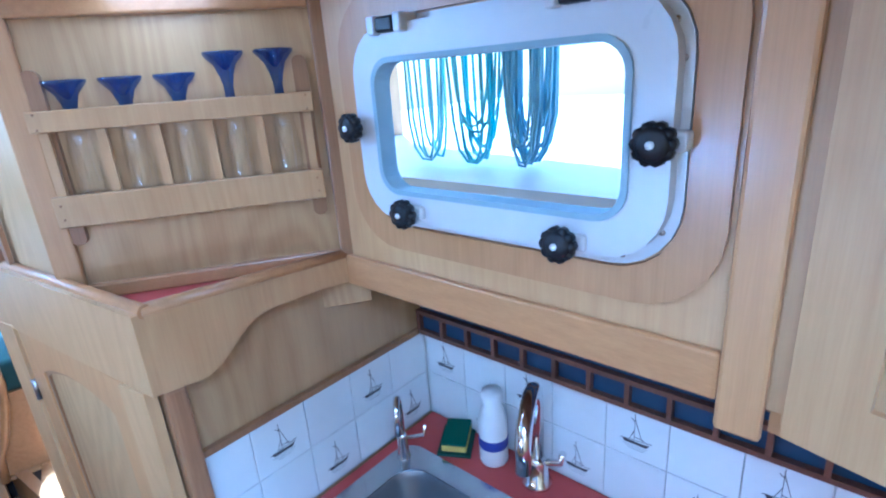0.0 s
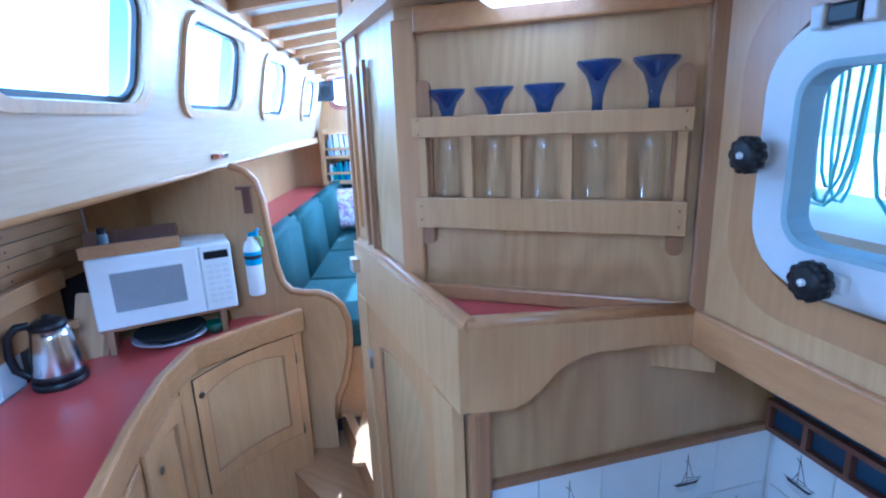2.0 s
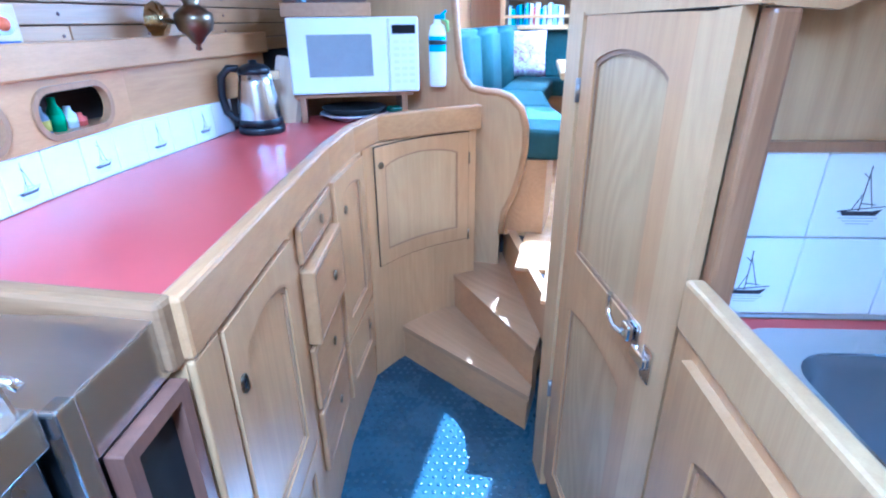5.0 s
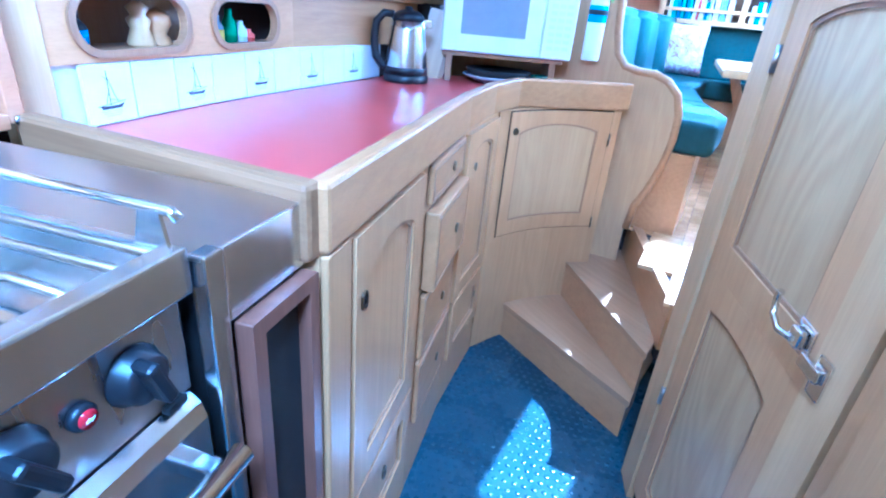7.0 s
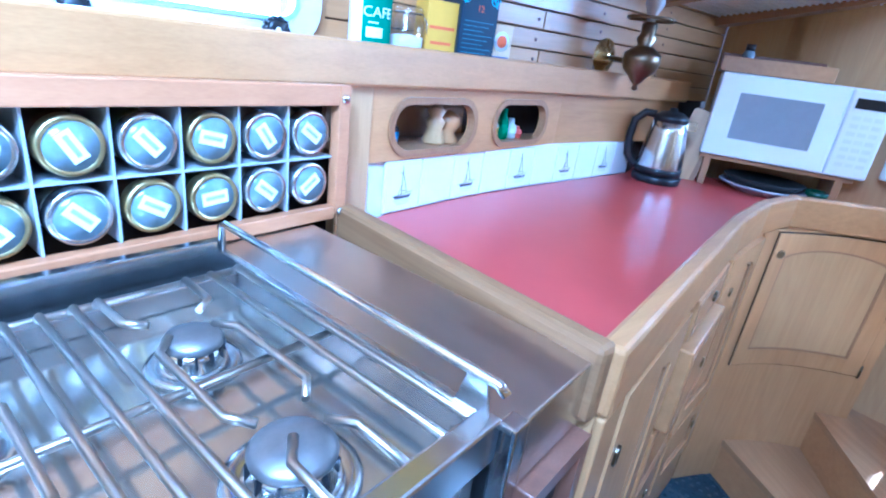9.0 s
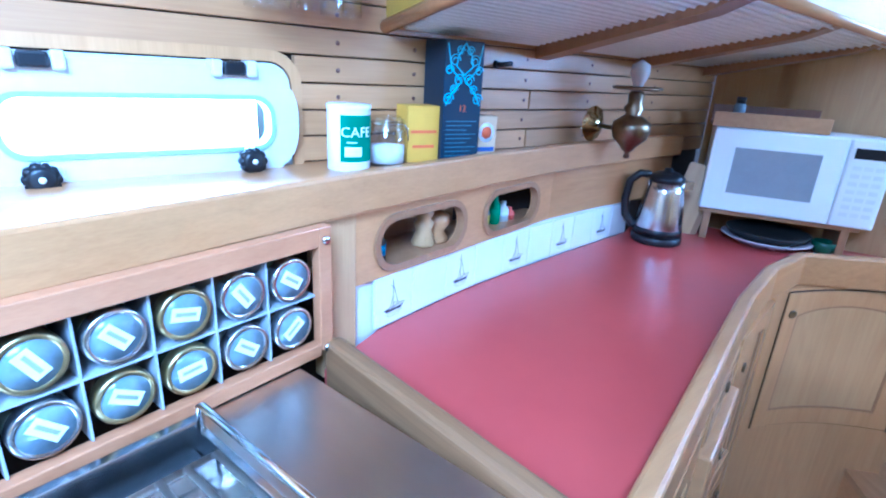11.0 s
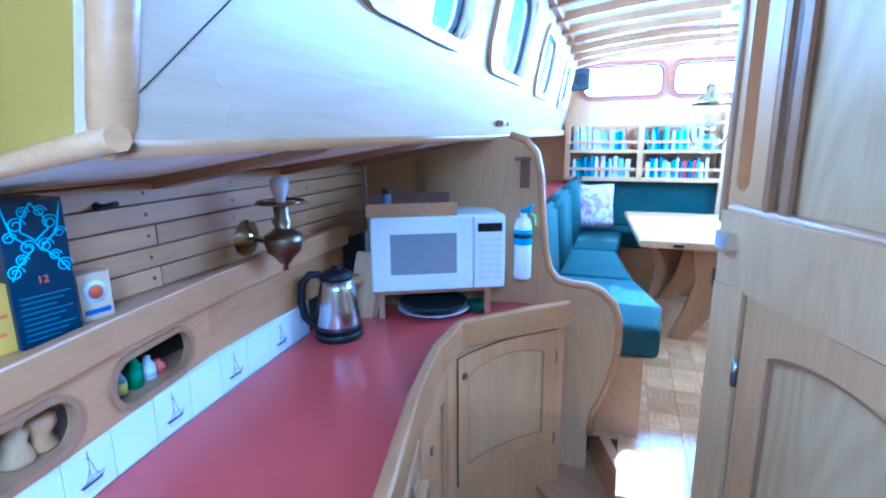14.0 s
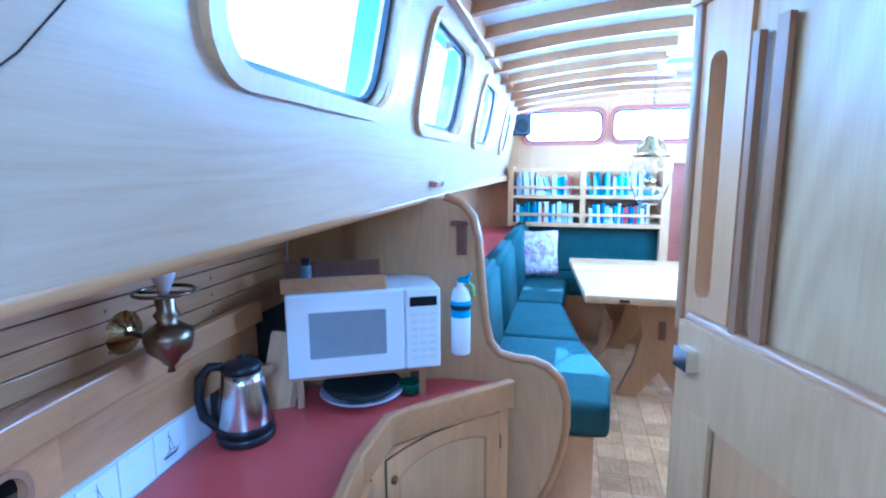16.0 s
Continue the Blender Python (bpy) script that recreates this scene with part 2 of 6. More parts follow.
def plain(name, c, rough=0.55):
    return mat(name, c, rough=rough, vary=0.10, scale=12)


# ---- building helpers ----
def box(bm, x0, x1, y0, y1, z0, z1, m=None, bevel=0.0):
    r = bmesh.ops.create_cube(bm, size=1.0)
    vs = r["verts"]
    bmesh.ops.scale(bm, vec=(x1 - x0, y1 - y0, z1 - z0), verts=vs)
    bmesh.ops.translate(bm, vec=((x0 + x1) / 2, (y0 + y1) / 2, (z0 + z1) / 2), verts=vs)
    if bevel:
        es = list({e for v in vs for e in v.link_edges})
        r = bmesh.ops.bevel(bm, geom=es, offset=bevel, segments=2, affect="EDGES", profile=0.5)
        vs = list({v for f in r["faces"] for v in f.verts} | {v for v in vs if v.is_valid})
    if m is not None:
        bmesh.ops.transform(bm, matrix=m, verts=vs)
    return vs


def prism(bm, pts, z0, z1, m=None):
    """A solid with the outline pts in local x and y, from z0 to z1."""
    lo = [bm.verts.new((x, y, z0)) for x, y in pts]
    hi = [bm.verts.new((x, y, z1)) for x, y in pts]
    n = len(pts)
    bm.faces.new(lo[::-1])
    bm.faces.new(hi)
    for i in range(n):
        bm.faces.new((lo[i], lo[(i + 1) % n], hi[(i + 1) % n], hi[i]))
    if m is not None:
        bmesh.ops.transform(bm, matrix=m, verts=lo + hi)
    return lo + hi


UPRIGHT = Matrix(((1, 0, 0, 0), (0, 0, -1, 0), (0, 1, 0, 0), (0, 0, 0, 1)))   # local x, y -> x, z; thickness along -y


def slab(bm, pts, d0, d1, m=None):
    """An upright solid: outline pts in (u, z), from depth d0 to d1 along local y."""
    return prism(bm, pts, -d1, -d0, (m or Matrix()) @ UPRIGHT)


def rrect(cx, cz, w, h, r, k=6):
    out = []
    for qx, qz, a0 in ((1, 1, 0), (-1, 1, 90), (-1, -1, 180), (1, -1, 270)):
        for i in range(k + 1):
            a = radians(a0 + 90 * i / k)
            out.append((cx + qx * (w / 2 - r) + r * math.cos(a), cz + qz * (h / 2 - r) + r * math.sin(a)))
    return out


def ring(bm, outer, inner, d0, d1, m=None):
    """An upright plate between two outlines of equal count (u, z), from depth d0 to d1."""
    n = len(outer)
    L = [[bm.verts.new((u, d, z)) for u, z in o] for o, d in ((outer, d0), (inner, d0), (inner, d1), (outer, d1))]
    for i in range(n):
        j = (i + 1) % n
        for a, b in ((0, 1), (1, 2), (2, 3), (3, 0)):
            bm.faces.new((L[a][i], L[a][j], L[b][j], L[b][i]))
    vs = [v for l in L for v in l]
    if m is not None:
        bmesh.ops.transform(bm, matrix=m, verts=vs)
    return vs


def lathe(bm, prof, m=None, n=20, foot=True):
    """A turned solid: prof is (radius, z) from bottom to top."""
    rows = [[bm.verts.new((r * math.cos(2 * math.pi * i / n), r * math.sin(2 * math.pi * i / n), z)) for i in range(n)] for r, z in prof]
    for a, b in zip(rows, rows[1:]):
        for i in range(n):
            bm.faces.new((a[i], a[(i + 1) % n], b[(i + 1) % n], b[i]))
    if prof[0][0] > 1e-4 and foot:
        bm.faces.new(rows[0][::-1])
    if prof[-1][0] > 1e-4:
        bm.faces.new(rows[-1])
    vs = [v for r in rows for v in r]
    for f in {f for v in vs for f in v.link_faces}:
        f.smooth = True
    if m is not None:
        bmesh.ops.transform(bm, matrix=m, verts=vs)
    return vs


def tube(bm, pts, r, n=8, m=None, cap=True):
    """A rod of radius r along the points."""
    P = [Vector(p) for p in pts]
    rows, side = [], None
    for i, p in enumerate(P):
        d = (P[min(i + 1, len(P) - 1)] - P[max(i - 1, 0)]).normalized()
        if side is None:
            side = d.cross(Vector((0.3, 0.5, 0.81))).normalized()
        side = (side - d * side.dot(d)).normalized()
        up = d.cross(side)
        rows.append([bm.verts.new(p + r * (math.cos(2 * math.pi * k / n) * side + math.sin(2 * math.pi * k / n) * up)) for k in range(n)])
    for a, b in zip(rows, rows[1:]):
        for i in range(n):
            f = bm.faces.new((a[i], a[(i + 1) % n], b[(i + 1) % n], b[i]))
            f.smooth = True
    if cap:
        bm.faces.new(rows[0][::-1])
        bm.faces.new(rows[-1])
    vs = [v for q in rows for v in q]
    if m is not None:
        bmesh.ops.transform(bm, matrix=m, verts=vs)
    return vs


def finish(name, bm, material):
    bmesh.ops.remove_doubles(bm, verts=bm.verts[:], dist=1e-6)
    bmesh.ops.recalc_face_normals(bm, faces=bm.faces[:])
    me = bpy.data.meshes.new(name)
    bm.to_mesh(me)
    bm.free()
    me.materials.append(material)
    return me


def part(name, bm, material, parent, label=""):
    ob = new(name, finish(name, bm, material))
    ob.parent = parent
    if label:
        ob["label"] = label
    return ob


def thing(name, label, category, m=None, group="", kind=""):
    ob = tagged(new(name), label, category, group, kind)
    ob.empty_display_size = 0.05
    ob.matrix_world = m if m is not None else Matrix()
    return ob


def solid(name, bm, material, label, category="", m=None, group="", kind=""):
    ob = tagged(new(name, finish(name, bm, material)), label, category, group, kind)
    if m is not None:
        ob.matrix_world = m
    return ob


def struct(name, bm, material, label="", m=None):
    return solid(name, bm, material, label or name.replace("_", " "), name.rstrip("_0123456789").replace("_", " "), m, kind="structure")


def along(p0, p1, z=0.0):
    """The pose at p0 whose x axis runs to p1, z up; its y axis points to the left of that way."""
    d = Vector((p1[0] - p0[0], p1[1] - p0[1], 0)).normalized()
    y = Vector((-d.y, d.x, 0))
    return Matrix(((d.x, y.x, 0, p0[0]), (d.y, y.y, 0, p0[1]), (0, 0, 1, z), (0, 0, 0, 1)))


def B_(): return bmesh.new()


BOAT = pose(0, 0, 0, 0, 0, -12)          # the boat's own axes: x to starboard, y forward


def boat(x, y, z=0.0):
    return BOAT @ Vector((x, y, z))


# ---- the large structure ----
def cell_wall(bm, m, u0, u1, z0, z1, hole, d0, d1):
    """A stretch of wall with one opening (cx, cz, w, h, r)."""
    ring(bm, rrect((u0 + u1) / 2, (z0 + z1) / 2, u1 - u0, z1 - z0, 0.0004), rrect(*hole), d0, d1, m)


b = B_(); box(b, -2.2, 1.3, -1.3, 2.45, -0.06, 0)
floor = struct("floor", b, M_rubber, "dark blue studded rubber galley floor")

b = B_()                                                   # raised saloon sole
prism(b, [(-0.645, 2.30), (-0.635, 2.277), (-0.405, 1.62), (1.10, 1.62), (1.10, 4.7), (-1.35, 4.7), (-1.35, 2.30)], 0.25, 0.452, BOAT)
saloon_floor = struct("floor_saloon", b, M_gap, "raised saloon floor of oak parquet")
b = B_()
prism(b, [(-0.650, 2.275), (-0.405, 1.60), (-0.375, 1.61), (-0.615, 2.29)], 0.30, 0.467, BOAT)
struct("trim", b, M_oak_h, "oak nosing at the edge of the saloon floor")

stair = thing("stair", "two winding oak steps up to the saloon", "stair", kind="structure")
for z0, z1, P in ((0.0, 0.155, [(-0.690, 2.060), (-0.118, 1.550), (-0.06, 1.75), (-0.2, 2.5), (-0.72, 2.30)]),
                  (0.155, 0.310, [(-0.445, 2.265), (-0.100, 1.600), (-0.03, 1.8), (-0.13, 2.42), (-0.40, 2.42)])):
    b = B_(); prism(b, P, z0 + 0.001, z1 - 0.022); part("riser", b, M_oak_x, stair)
    c = Vector((sum(p[0] for p in P) / 5, sum(p[1] for p in P) / 5))
    Q = [tuple(Vector(p) + (Vector(p) - c).normalized() * (0.010 if i < 2 else 0)) for i, p in enumerate(P)]
    b = B_(); prism(b, Q, z1 - 0.022, z1); part("tread", b, M_tread, stair)

# port hull lining behind the galley
HX = -1.575
b = B_()
HM = BOAT @ Matrix(((0, -1, 0, HX), (1, 0, 0, 0), (0, 0, 1, 0), (0, 0, 0, 1)))   # u forward, y outboard
for u0, u1, z0, z1 in ((-1.3, -0.12, 0.0, 2.3), (0.62, 2.3, 0.0, 1.58), (-0.12, 0.62, 0.0, 1.10), (-0.12, 0.62, 1.56, 2.3), (0.62, 0.80, 1.58, 2.3)):
    box(b, u0, u1, 0.014, 0.06, z0, z1, HM)
cell_wall(b, HM, -0.12, 0.62, 1.10, 1.56, (0.270, 1.338, 0.42, 0.19, 0.05), 0.014, 0.06)
wall_port = struct("wall_port", b, M_gap, "galley wall of horizontal varnished pine planking")

# side deck: inner face with the four cabin windows, underside and aft face
CM = along(boat(-0.985, 0.63), boat(-1.07, 4.62)) @ pose(0, 0, 1.70, 12, 0, 0) @ pose(0, 0, -1.70)
WIN = [(0.680, 1.985, 0.59, 0.30), (1.52, 1.972, 0.60, 0.29), (2.42, 1.955, 0.56, 0.28), (3.40, 1.935, 0.52, 0.26)]
b = B_()
box(b, 0.0, 0.16, 0, 0.05, 1.60, 2.26, CM)
for (cx, cz, w, h), (u0, u1) in zip(WIN, ((0.16, 1.13), (1.13, 2.0), (2.0, 2.93), (2.93, 4.03))):
    cell_wall(b, CM, u0, u1, 1.60, 2.26, (cx, cz, w, h, 0.09), 0, 0.05)
wall_cabin = struct("wall_cabin_port", b, M_carlin, "bleached oak cabin side with four windows")
b = B_(); tube(b, [(0, 0.010, 1.60), (4.0, 0.010, 1.60)], 0.013, 8, CM)
struct("trim", b, M_oak_h, "rounded oak edge under the cabin side")


def window(n, m, cx, cz, w, h, label, glow=None, mat_frame=None):
    win = thing("window_%d" % n, label, "window", kind="structure")
    r = min(0.088, 0.25 * h)
    b = B_()
    ring(b, rrect(cx, cz, w + 0.05, h + 0.05, r + 0.02), rrect(cx, cz, w - 0.004, h - 0.004, r), -0.014, 0.002, m)
    part("window_frame", b, mat_frame or M_pale, win)
    b = B_()
    ring(b, rrect(cx, cz, w - 0.002, h - 0.002, r), rrect(cx, cz, w - 0.03, h - 0.03, r * 0.85), 0.022, 0.036, m)
    part("gasket", b, M_black, win, "dark rubber seal")
    b = B_()
    slab(b, rrect(cx, cz, w - 0.012, h - 0.012, r * 0.93), 0.026, 0.032, m)
    pane = part("pane", b, M_pane, win, "clear glass")
    pane.visible_shadow = False
    return win


for i, (cx, cz, w, h) in enumerate(WIN):
    window(i + 1, CM, cx, cz, w, h, "rounded cabin window in a pale oak frame")
    daylight("window_light", CM @ pose(cx, 0.10, cz, -90, 0, 0), w, h, 1.5 if i < 2 else 4)

b = B_()                                                   # underside of the side deck
c = [boat(-1.022, 0.63, 1.612), boat(-1.062, 2.19, 1.602), boat(HX, 2.19, 1.525), boat(HX, 0.75, 1.535)]
vs = [b.verts.new(p) for p in c] + [b.verts.new(p + Vector((0, 0, 0.03))) for p in c]
for f in ((0, 1, 2, 3), (7, 6, 5, 4), (0, 4, 5, 1), (1, 5, 6, 2), (2, 6, 7, 3), (3, 7, 4, 0)):
    b.faces.new([vs[i] for i in f])
deck_under = struct("ceiling_side_deck", b, M_white, "white beaded underside of the side deck")
b = B_()
for i in range(26):
    k = (i + 0.5) / 26
    p, q = c[0].lerp(c[3], k), c[1].lerp(c[2], k)
    tube(b, [p + Vector((0, 0, -0.001)), q + Vector((0, 0, -0.001))], 0.0045, 5)
tagged(solid("ceiling_bead", b, M_white, "white beading under the side deck", "bead"), kind="structure")
for k, w in ((0.30, 0.05), (0.62, 0.05), (0.93, 0.06)):
    b = B_()
    p, q = c[0].lerp(c[1], k), c[3].lerp(c[2], k)
    m = along(p, q)
    L = (q - p).length
    prism(b, [(0, p.z + 0.002), (0.09, p.z - 0.030), (L, q.z - 0.035), (L, q.z + 0.01), (0, p.z + 0.01)], -w / 2, w / 2, Matrix.Translation((0, 0, 0)) @ Matrix(((m[0][0], 0, m[0][1], p.x), (m[1][0], 0, m[1][1], p.y), (0, 1, 0, 0), (0, 0, 0, 1))))
    struct("ceiling_beam", b, M_trim, "varnished deck beam under the side deck")
b = B_()                                                   # aft face of the side deck
AM = along((-0.832, 0.815), (-1.395, 1.02))
slab(b, [(0.03, 1.611), (0.60, 1.535), (0.60, 2.3), (0.03, 2.3)], -0.03, 0.0, AM)
struct("wall_deck_end", b, M_cream, "cream painted end face of the side deck")
b = B_(); tube(b, [(0.01, 0.002, 1.612), (0.60, 0.002, 1.533)], 0.013, 8, AM)
struct("trim", b, M_oak_h, "rounded oak edge under the deck end")
b = B_()
lathe(b, [(0.0, 1.588), (0.007, 1.589), (0.013, 1.594), (0.018, 1.604), (0.021, 1.625), (0.021, 2.22)], CM @ pose(0.010, 0.016, 0), 20)
struct("trim", b, M_oak_h, "rounded oak corner piece of the cabin side")

# starboard sink side: wall with the opening port
SX = 0.385
SM = along((SX, 0.82), (SX, -0.60))                        # u aft from the corner, y towards starboard is +
b = B_()
cell_wall(b, SM, 0.03, 0.80, 1.395, 1.95, (0.415, 1.705, 0.50, 0.30, 0.09), 0, 0.035)
box(b, 0.80, 1.42, 0, 0.035, 1.38, 1.95, SM)
struct("wall_starboard", b, M_pale, "pale oak wall round the opening port above the sink")
b = B_(); box(b, 0.05, 0.735, -0.012, 0.0, 1.392, 1.455, SM, 0.004)
struct("trim", b, M_oak_h, "oak rail below the port")
b = B_(); box(b, 0.735, 0.785, -0.014, 0.0, 1.355, 1.94, SM, 0.005)
struct("trim", b, M_oak, "upright oak post beside the port")
b = B_(); box(b, 0.03, 1.3, 0.035, 0.30, 1.37, 1.40, SM); box(b, 0.0, 1.45, 0.235, 0.27, 0.0, 1.40, SM)
struct("wall_sink_back", b, M_trim, "varnished oak lining behind the sink")
# panelled locker door beside the port, aft
AL = along((SX - 0.016, 0.036), (0.205, -0.60))
loc = thing("wall_locker", "pale oak wall locker with a framed panel door", "locker")
b = B_(); box(b, 0, 0.64, 0.02, 0.2, 1.365, 1.948, AL); part("body", b, M_oak, loc)
b = B_(); ring(b, rrect(0.30, 1.66, 0.56, 0.56, 0.002), rrect(0.30, 1.66, 0.42, 0.42, 0.002), 0, 0.022, AL); dr = part("door", b, M_pale, loc)
b = B_(); box(b, 0.08, 0.52, 0.010, 0.02, 1.44, 1.88, AL); part("panel", b, M_ash, dr)

for u, z in ((0.134, 1.678), (0.150, 1.634)):
    b = B_(); lathe(b, [(0.0145, 0.0), (0.014, 0.0007), (0.0, 0.0008)], CM @ pose(u, 0.0, z, 90), 20)
    for f in b.faces:
        f.smooth = False
    struct("trim", b, M_carlin, "round wooden plug in the cabin side")

# glass locker: tall starboard locker with the diagonal shelf
RW0, RW1 = (-0.030, 1.060), (0.420, 0.757)
b = B_(); tube(b, [(0.0, -0.0005, 1.63), (0.18, -0.0005, 1.80), (0.36, -0.0005, 2.04)], 0.0008, 6, CM)
struct("trim", b, M_gap, "dark scarf joint in the cabin side")
b = B_()
prism(b, [RW0, (-0.066, 1.350), (0.30, 1.45), (0.425, 0.80), RW1], 1.34, 1.95)
struct("wall_glass_rack", b, M_ash, "ash panelled bulkhead above the locker shelf")
LM = along((0.0, 0.769), (-0.089, 1.415))                  # u forward along the locker's front, y outboard of it to port
b = B_()
prism(b, [(0.012, 0.812), (-0.074, 1.415), (0.0, 1.45), (0.55, 1.45), (0.64, 0.812)], 0.0, 1.424)
struct("wall_locker_body", b, M_ash, "ash panelled locker body beside the sink")
b = B_(); prism(b, [(0.015, 0.785), (-0.078, 1.40), (-0.03, 1.405), (0.02, 1.045), (0.42, 0.776), (0.40, 0.785)], 1.425, 1.437)
struct("shelf_red", b, M_red, "red laminate shelf top of the locker")
lk = thing("locker", "oak corner locker with a tall arched panel door", "locker", kind="structure")
b = B_(); slab(b, [(0, 1.341), (0.652, 1.332), (0.652, 1.470), (0, 1.478)], -0.006, 0.016, LM); part("ledge_board", b, M_pale, lk)
b = B_(); tube(b, [(0, -0.005, 1.478), (0.652, -0.005, 1.470)], 0.012, 8, LM); part("ledge_rail", b, M_oak_h, lk)
LB = along((0.0, 0.769), (0.40, 0.762))
pts = [(0, 1.339), (0.07, 1.334), (0.095, 1.345), (0.117, 1.362), (0.137, 1.382), (0.156, 1.395), (0.18, 1.404), (0.209, 1.408), (0.30, 1.404), (0.395, 1.395), (0.395, 1.452), (0, 1.478)]
b = B_(); slab(b, pts, 0.0, 0.02, LB); part("ledge_board", b, M_pale, lk)
b = B_(); tube(b, [(0, 0.010, 1.478), (0.395, 0.010, 1.452)], 0.012, 8, LB); part("ledge_rail", b, M_oak_h, lk)
b = B_(); box(b, 0.0, 0.034, -0.034, 0.0, 0.0, 1.338, LB @ pose(0, 0.034, 0), 0.006); part("corner_post", b, M_trim, lk)
for u0, u1 in ((0.028, 0.112), (0.558, 0.652)):
    b = B_(); slab(b, [(u0, 0.0), (u1, 0.0), (u1, 1.333), (u0, 1.340)], -0.001, 0.018, LM); part("stile", b, M_pale, lk)


def arch(u0, u1, z0, z1, rise, k=10):
    """An outline with an arched head, as (u, z); 2k + 6 points."""
    pts = [(u1, z0), (u1, (z0 + z1 - rise) / 2), (u1, z1 - rise)]
    for i in range(1, 2 * k):
        a = i / (2 * k)
        pts.append((u1 + (u0 - u1) * a, z1 - rise + rise * math.sin(math.pi * a) ** 0.7))
    return pts + [(u0, z1 - rise), (u0, (z0 + z1 - rise) / 2), (u0, z0)]


def frame_like(pts, u0, u1, z0, z1):
    """The rectangle that matches an arch() outline point by point."""
    n, out = len(pts), []
    a0, a1 = min(p[0] for p in pts), max(p[0] for p in pts)
    for i, (u, z) in enumerate(pts):
        if i == 0: out.append((u1, z0))
        elif i == 1: out.append((u1, (z0 + z1) / 2))
        elif i == n - 1: out.append((u0, z0))
        elif i == n - 2: out.append((u0, (z0 + z1) / 2))
        else: out.append((u0 + (u1 - u0) * (u - a0) / (a1 - a0), z1))
    return out


def panel_door(parent, m, u0, u1, z0, z1, edge=0.055, rise=0.03, front=-0.014, back=0.004, frame_mat=None, panel_mat=None, name="door"):
    pts = arch(u0 + edge, u1 - edge, z0 + edge, z1 - edge * 0.8, rise)
    b = B_()
    ring(b, frame_like(pts, u0, u1, z0, z1), pts, front, back, m)
    d = part(name, b, frame_mat or M_oak, parent)
    b = B_(); slab(b, arch(u0 + edge - 0.004, u1 - edge + 0.004, z0 + edge - 0.004, z1 - edge * 0.8 + 0.004, rise), front + 0.009, front + 0.013, m)
    part("panel", b, panel_mat or M_oak, d)
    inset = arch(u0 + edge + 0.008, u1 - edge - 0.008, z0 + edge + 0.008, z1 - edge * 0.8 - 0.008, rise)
    # the moulding's dark colour holds the shadow line at the panel's edge
    b = B_(); ring(b, pts, inset, front + 0.004, front + 0.010, m); part("moulding", b, M_shadow_line, d)
    return d


FLIP = Matrix.Diagonal((1, -1, 1, 1))
d = panel_door(lk, LM @ FLIP, 0.105, 0.548, 0.760, 1.335, 0.070, 0.032, panel_mat=M_ash)
panel_door(lk, LM @ FLIP, 0.105, 0.548, 0.06, 0.7597, 0.075, 0.018, name="lower_door_frame", panel_mat=M_ash)
b = B_(); box(b, 0.101, 0.105, 0.001, 0.006, 0.06, 1.338, LM); box(b, 0.105, 0.549, 0.001, 0.006, 1.3352, 1.339, LM); part("door_gap", b, M_gap, lk)
for z in (1.16, 0.35):
    b = B_(); tube(b, [(0.556, 0.016, z), (0.556, 0.016, z + 0.05)], 0.006, 8, LM); part("hinge", b, M_steel_d, lk)
b = B_()
box(b, 0.128, 0.176, 0.014, 0.019, 0.800, 0.852, LM, 0.003); box(b, 0.138, 0.168, 0.019, 0.034, 0.812, 0.842, LM, 0.005)
lt = part("latch", b, M_chrome, lk, "chrome turn latch")
b = B_(); tube(b, [(0.152, 0.034, 0.824), (0.185, 0.038, 0.818), (0.212, 0.038, 0.830), (0.222, 0.036, 0.858), (0.216, 0.036, 0.868)], 0.0052, 10, LM); part("lever", b, M_chrome, lt)
b = B_(); box(b, 0.066, 0.098, 0.019, 0.024, 0.775, 0.838, LM, 0.004); box(b, 0.074, 0.125, 0.022, 0.034, 0.800, 0.822, LM, 0.004); part("keeper", b, M_chrome, lk, "chrome latch keeper")

# bottle opener on the ledge
bo = thing("bottle_opener", "steel bottle opener screwed to the locker ledge", "bottle opener", LM @ pose(0.615, 0.006, 1.405))
b = B_(); slab(b, rrect(0, 0, 0.028, 0.085, 0.012), 0.0, 0.004, FLIP); part("back_plate", b, M_steel_d, bo)
b = B_(); prism(b, [(-0.022, 0.0), (0.022, 0.0), (0.018, 0.028), (-0.018, 0.028)], -0.002, 0.030); part("hood", b, M_chrome, bo)
for z in (-0.033, 0.033):
    b = B_(); lathe(b, [(0.004, 0), (0.004, 0.002), (0.0, 0.003)], pose(0, 0.004, z, -90), 8); part("screw", b, M_black, bo)

# uprights above the locker shelf
UM = along((-0.033, 1.045), (-0.070, 1.345))
b = B_(); box(b, 0.215, 0.235, 0.001, 0.010, 1.44, 1.89, UM); box(b, 0.262, 0.275, 0.001, 0.012, 1.44, 1.88, UM)
struct("trim", b, M_trim, "dark oak uprights on the locker bulkhead")
PM = along((-0.068, 1.335), (-0.082, 1.455))
post = thing("grab_post", "varnished oak post with a slotted hand hold", "post", kind="structure")
b = B_(); ring(b, rrect(0.062, 1.70, 0.124, 0.50, 0.002), rrect(0.066, 1.69, 0.042, 0.37, 0.02), -0.04, 0.004, PM); part("slotted_post", b, M_oak, post)
b = B_(); box(b, 0.108, 0.126, -0.05, 0.012, 1.44, 2.30, PM, 0.005); part("edge_strip", b, M_trim, post)
b = B_(); box(b, 0.0, 0.124, -0.04, 0.004, 1.952, 2.32, PM); part("post_head", b, M_oak, post)

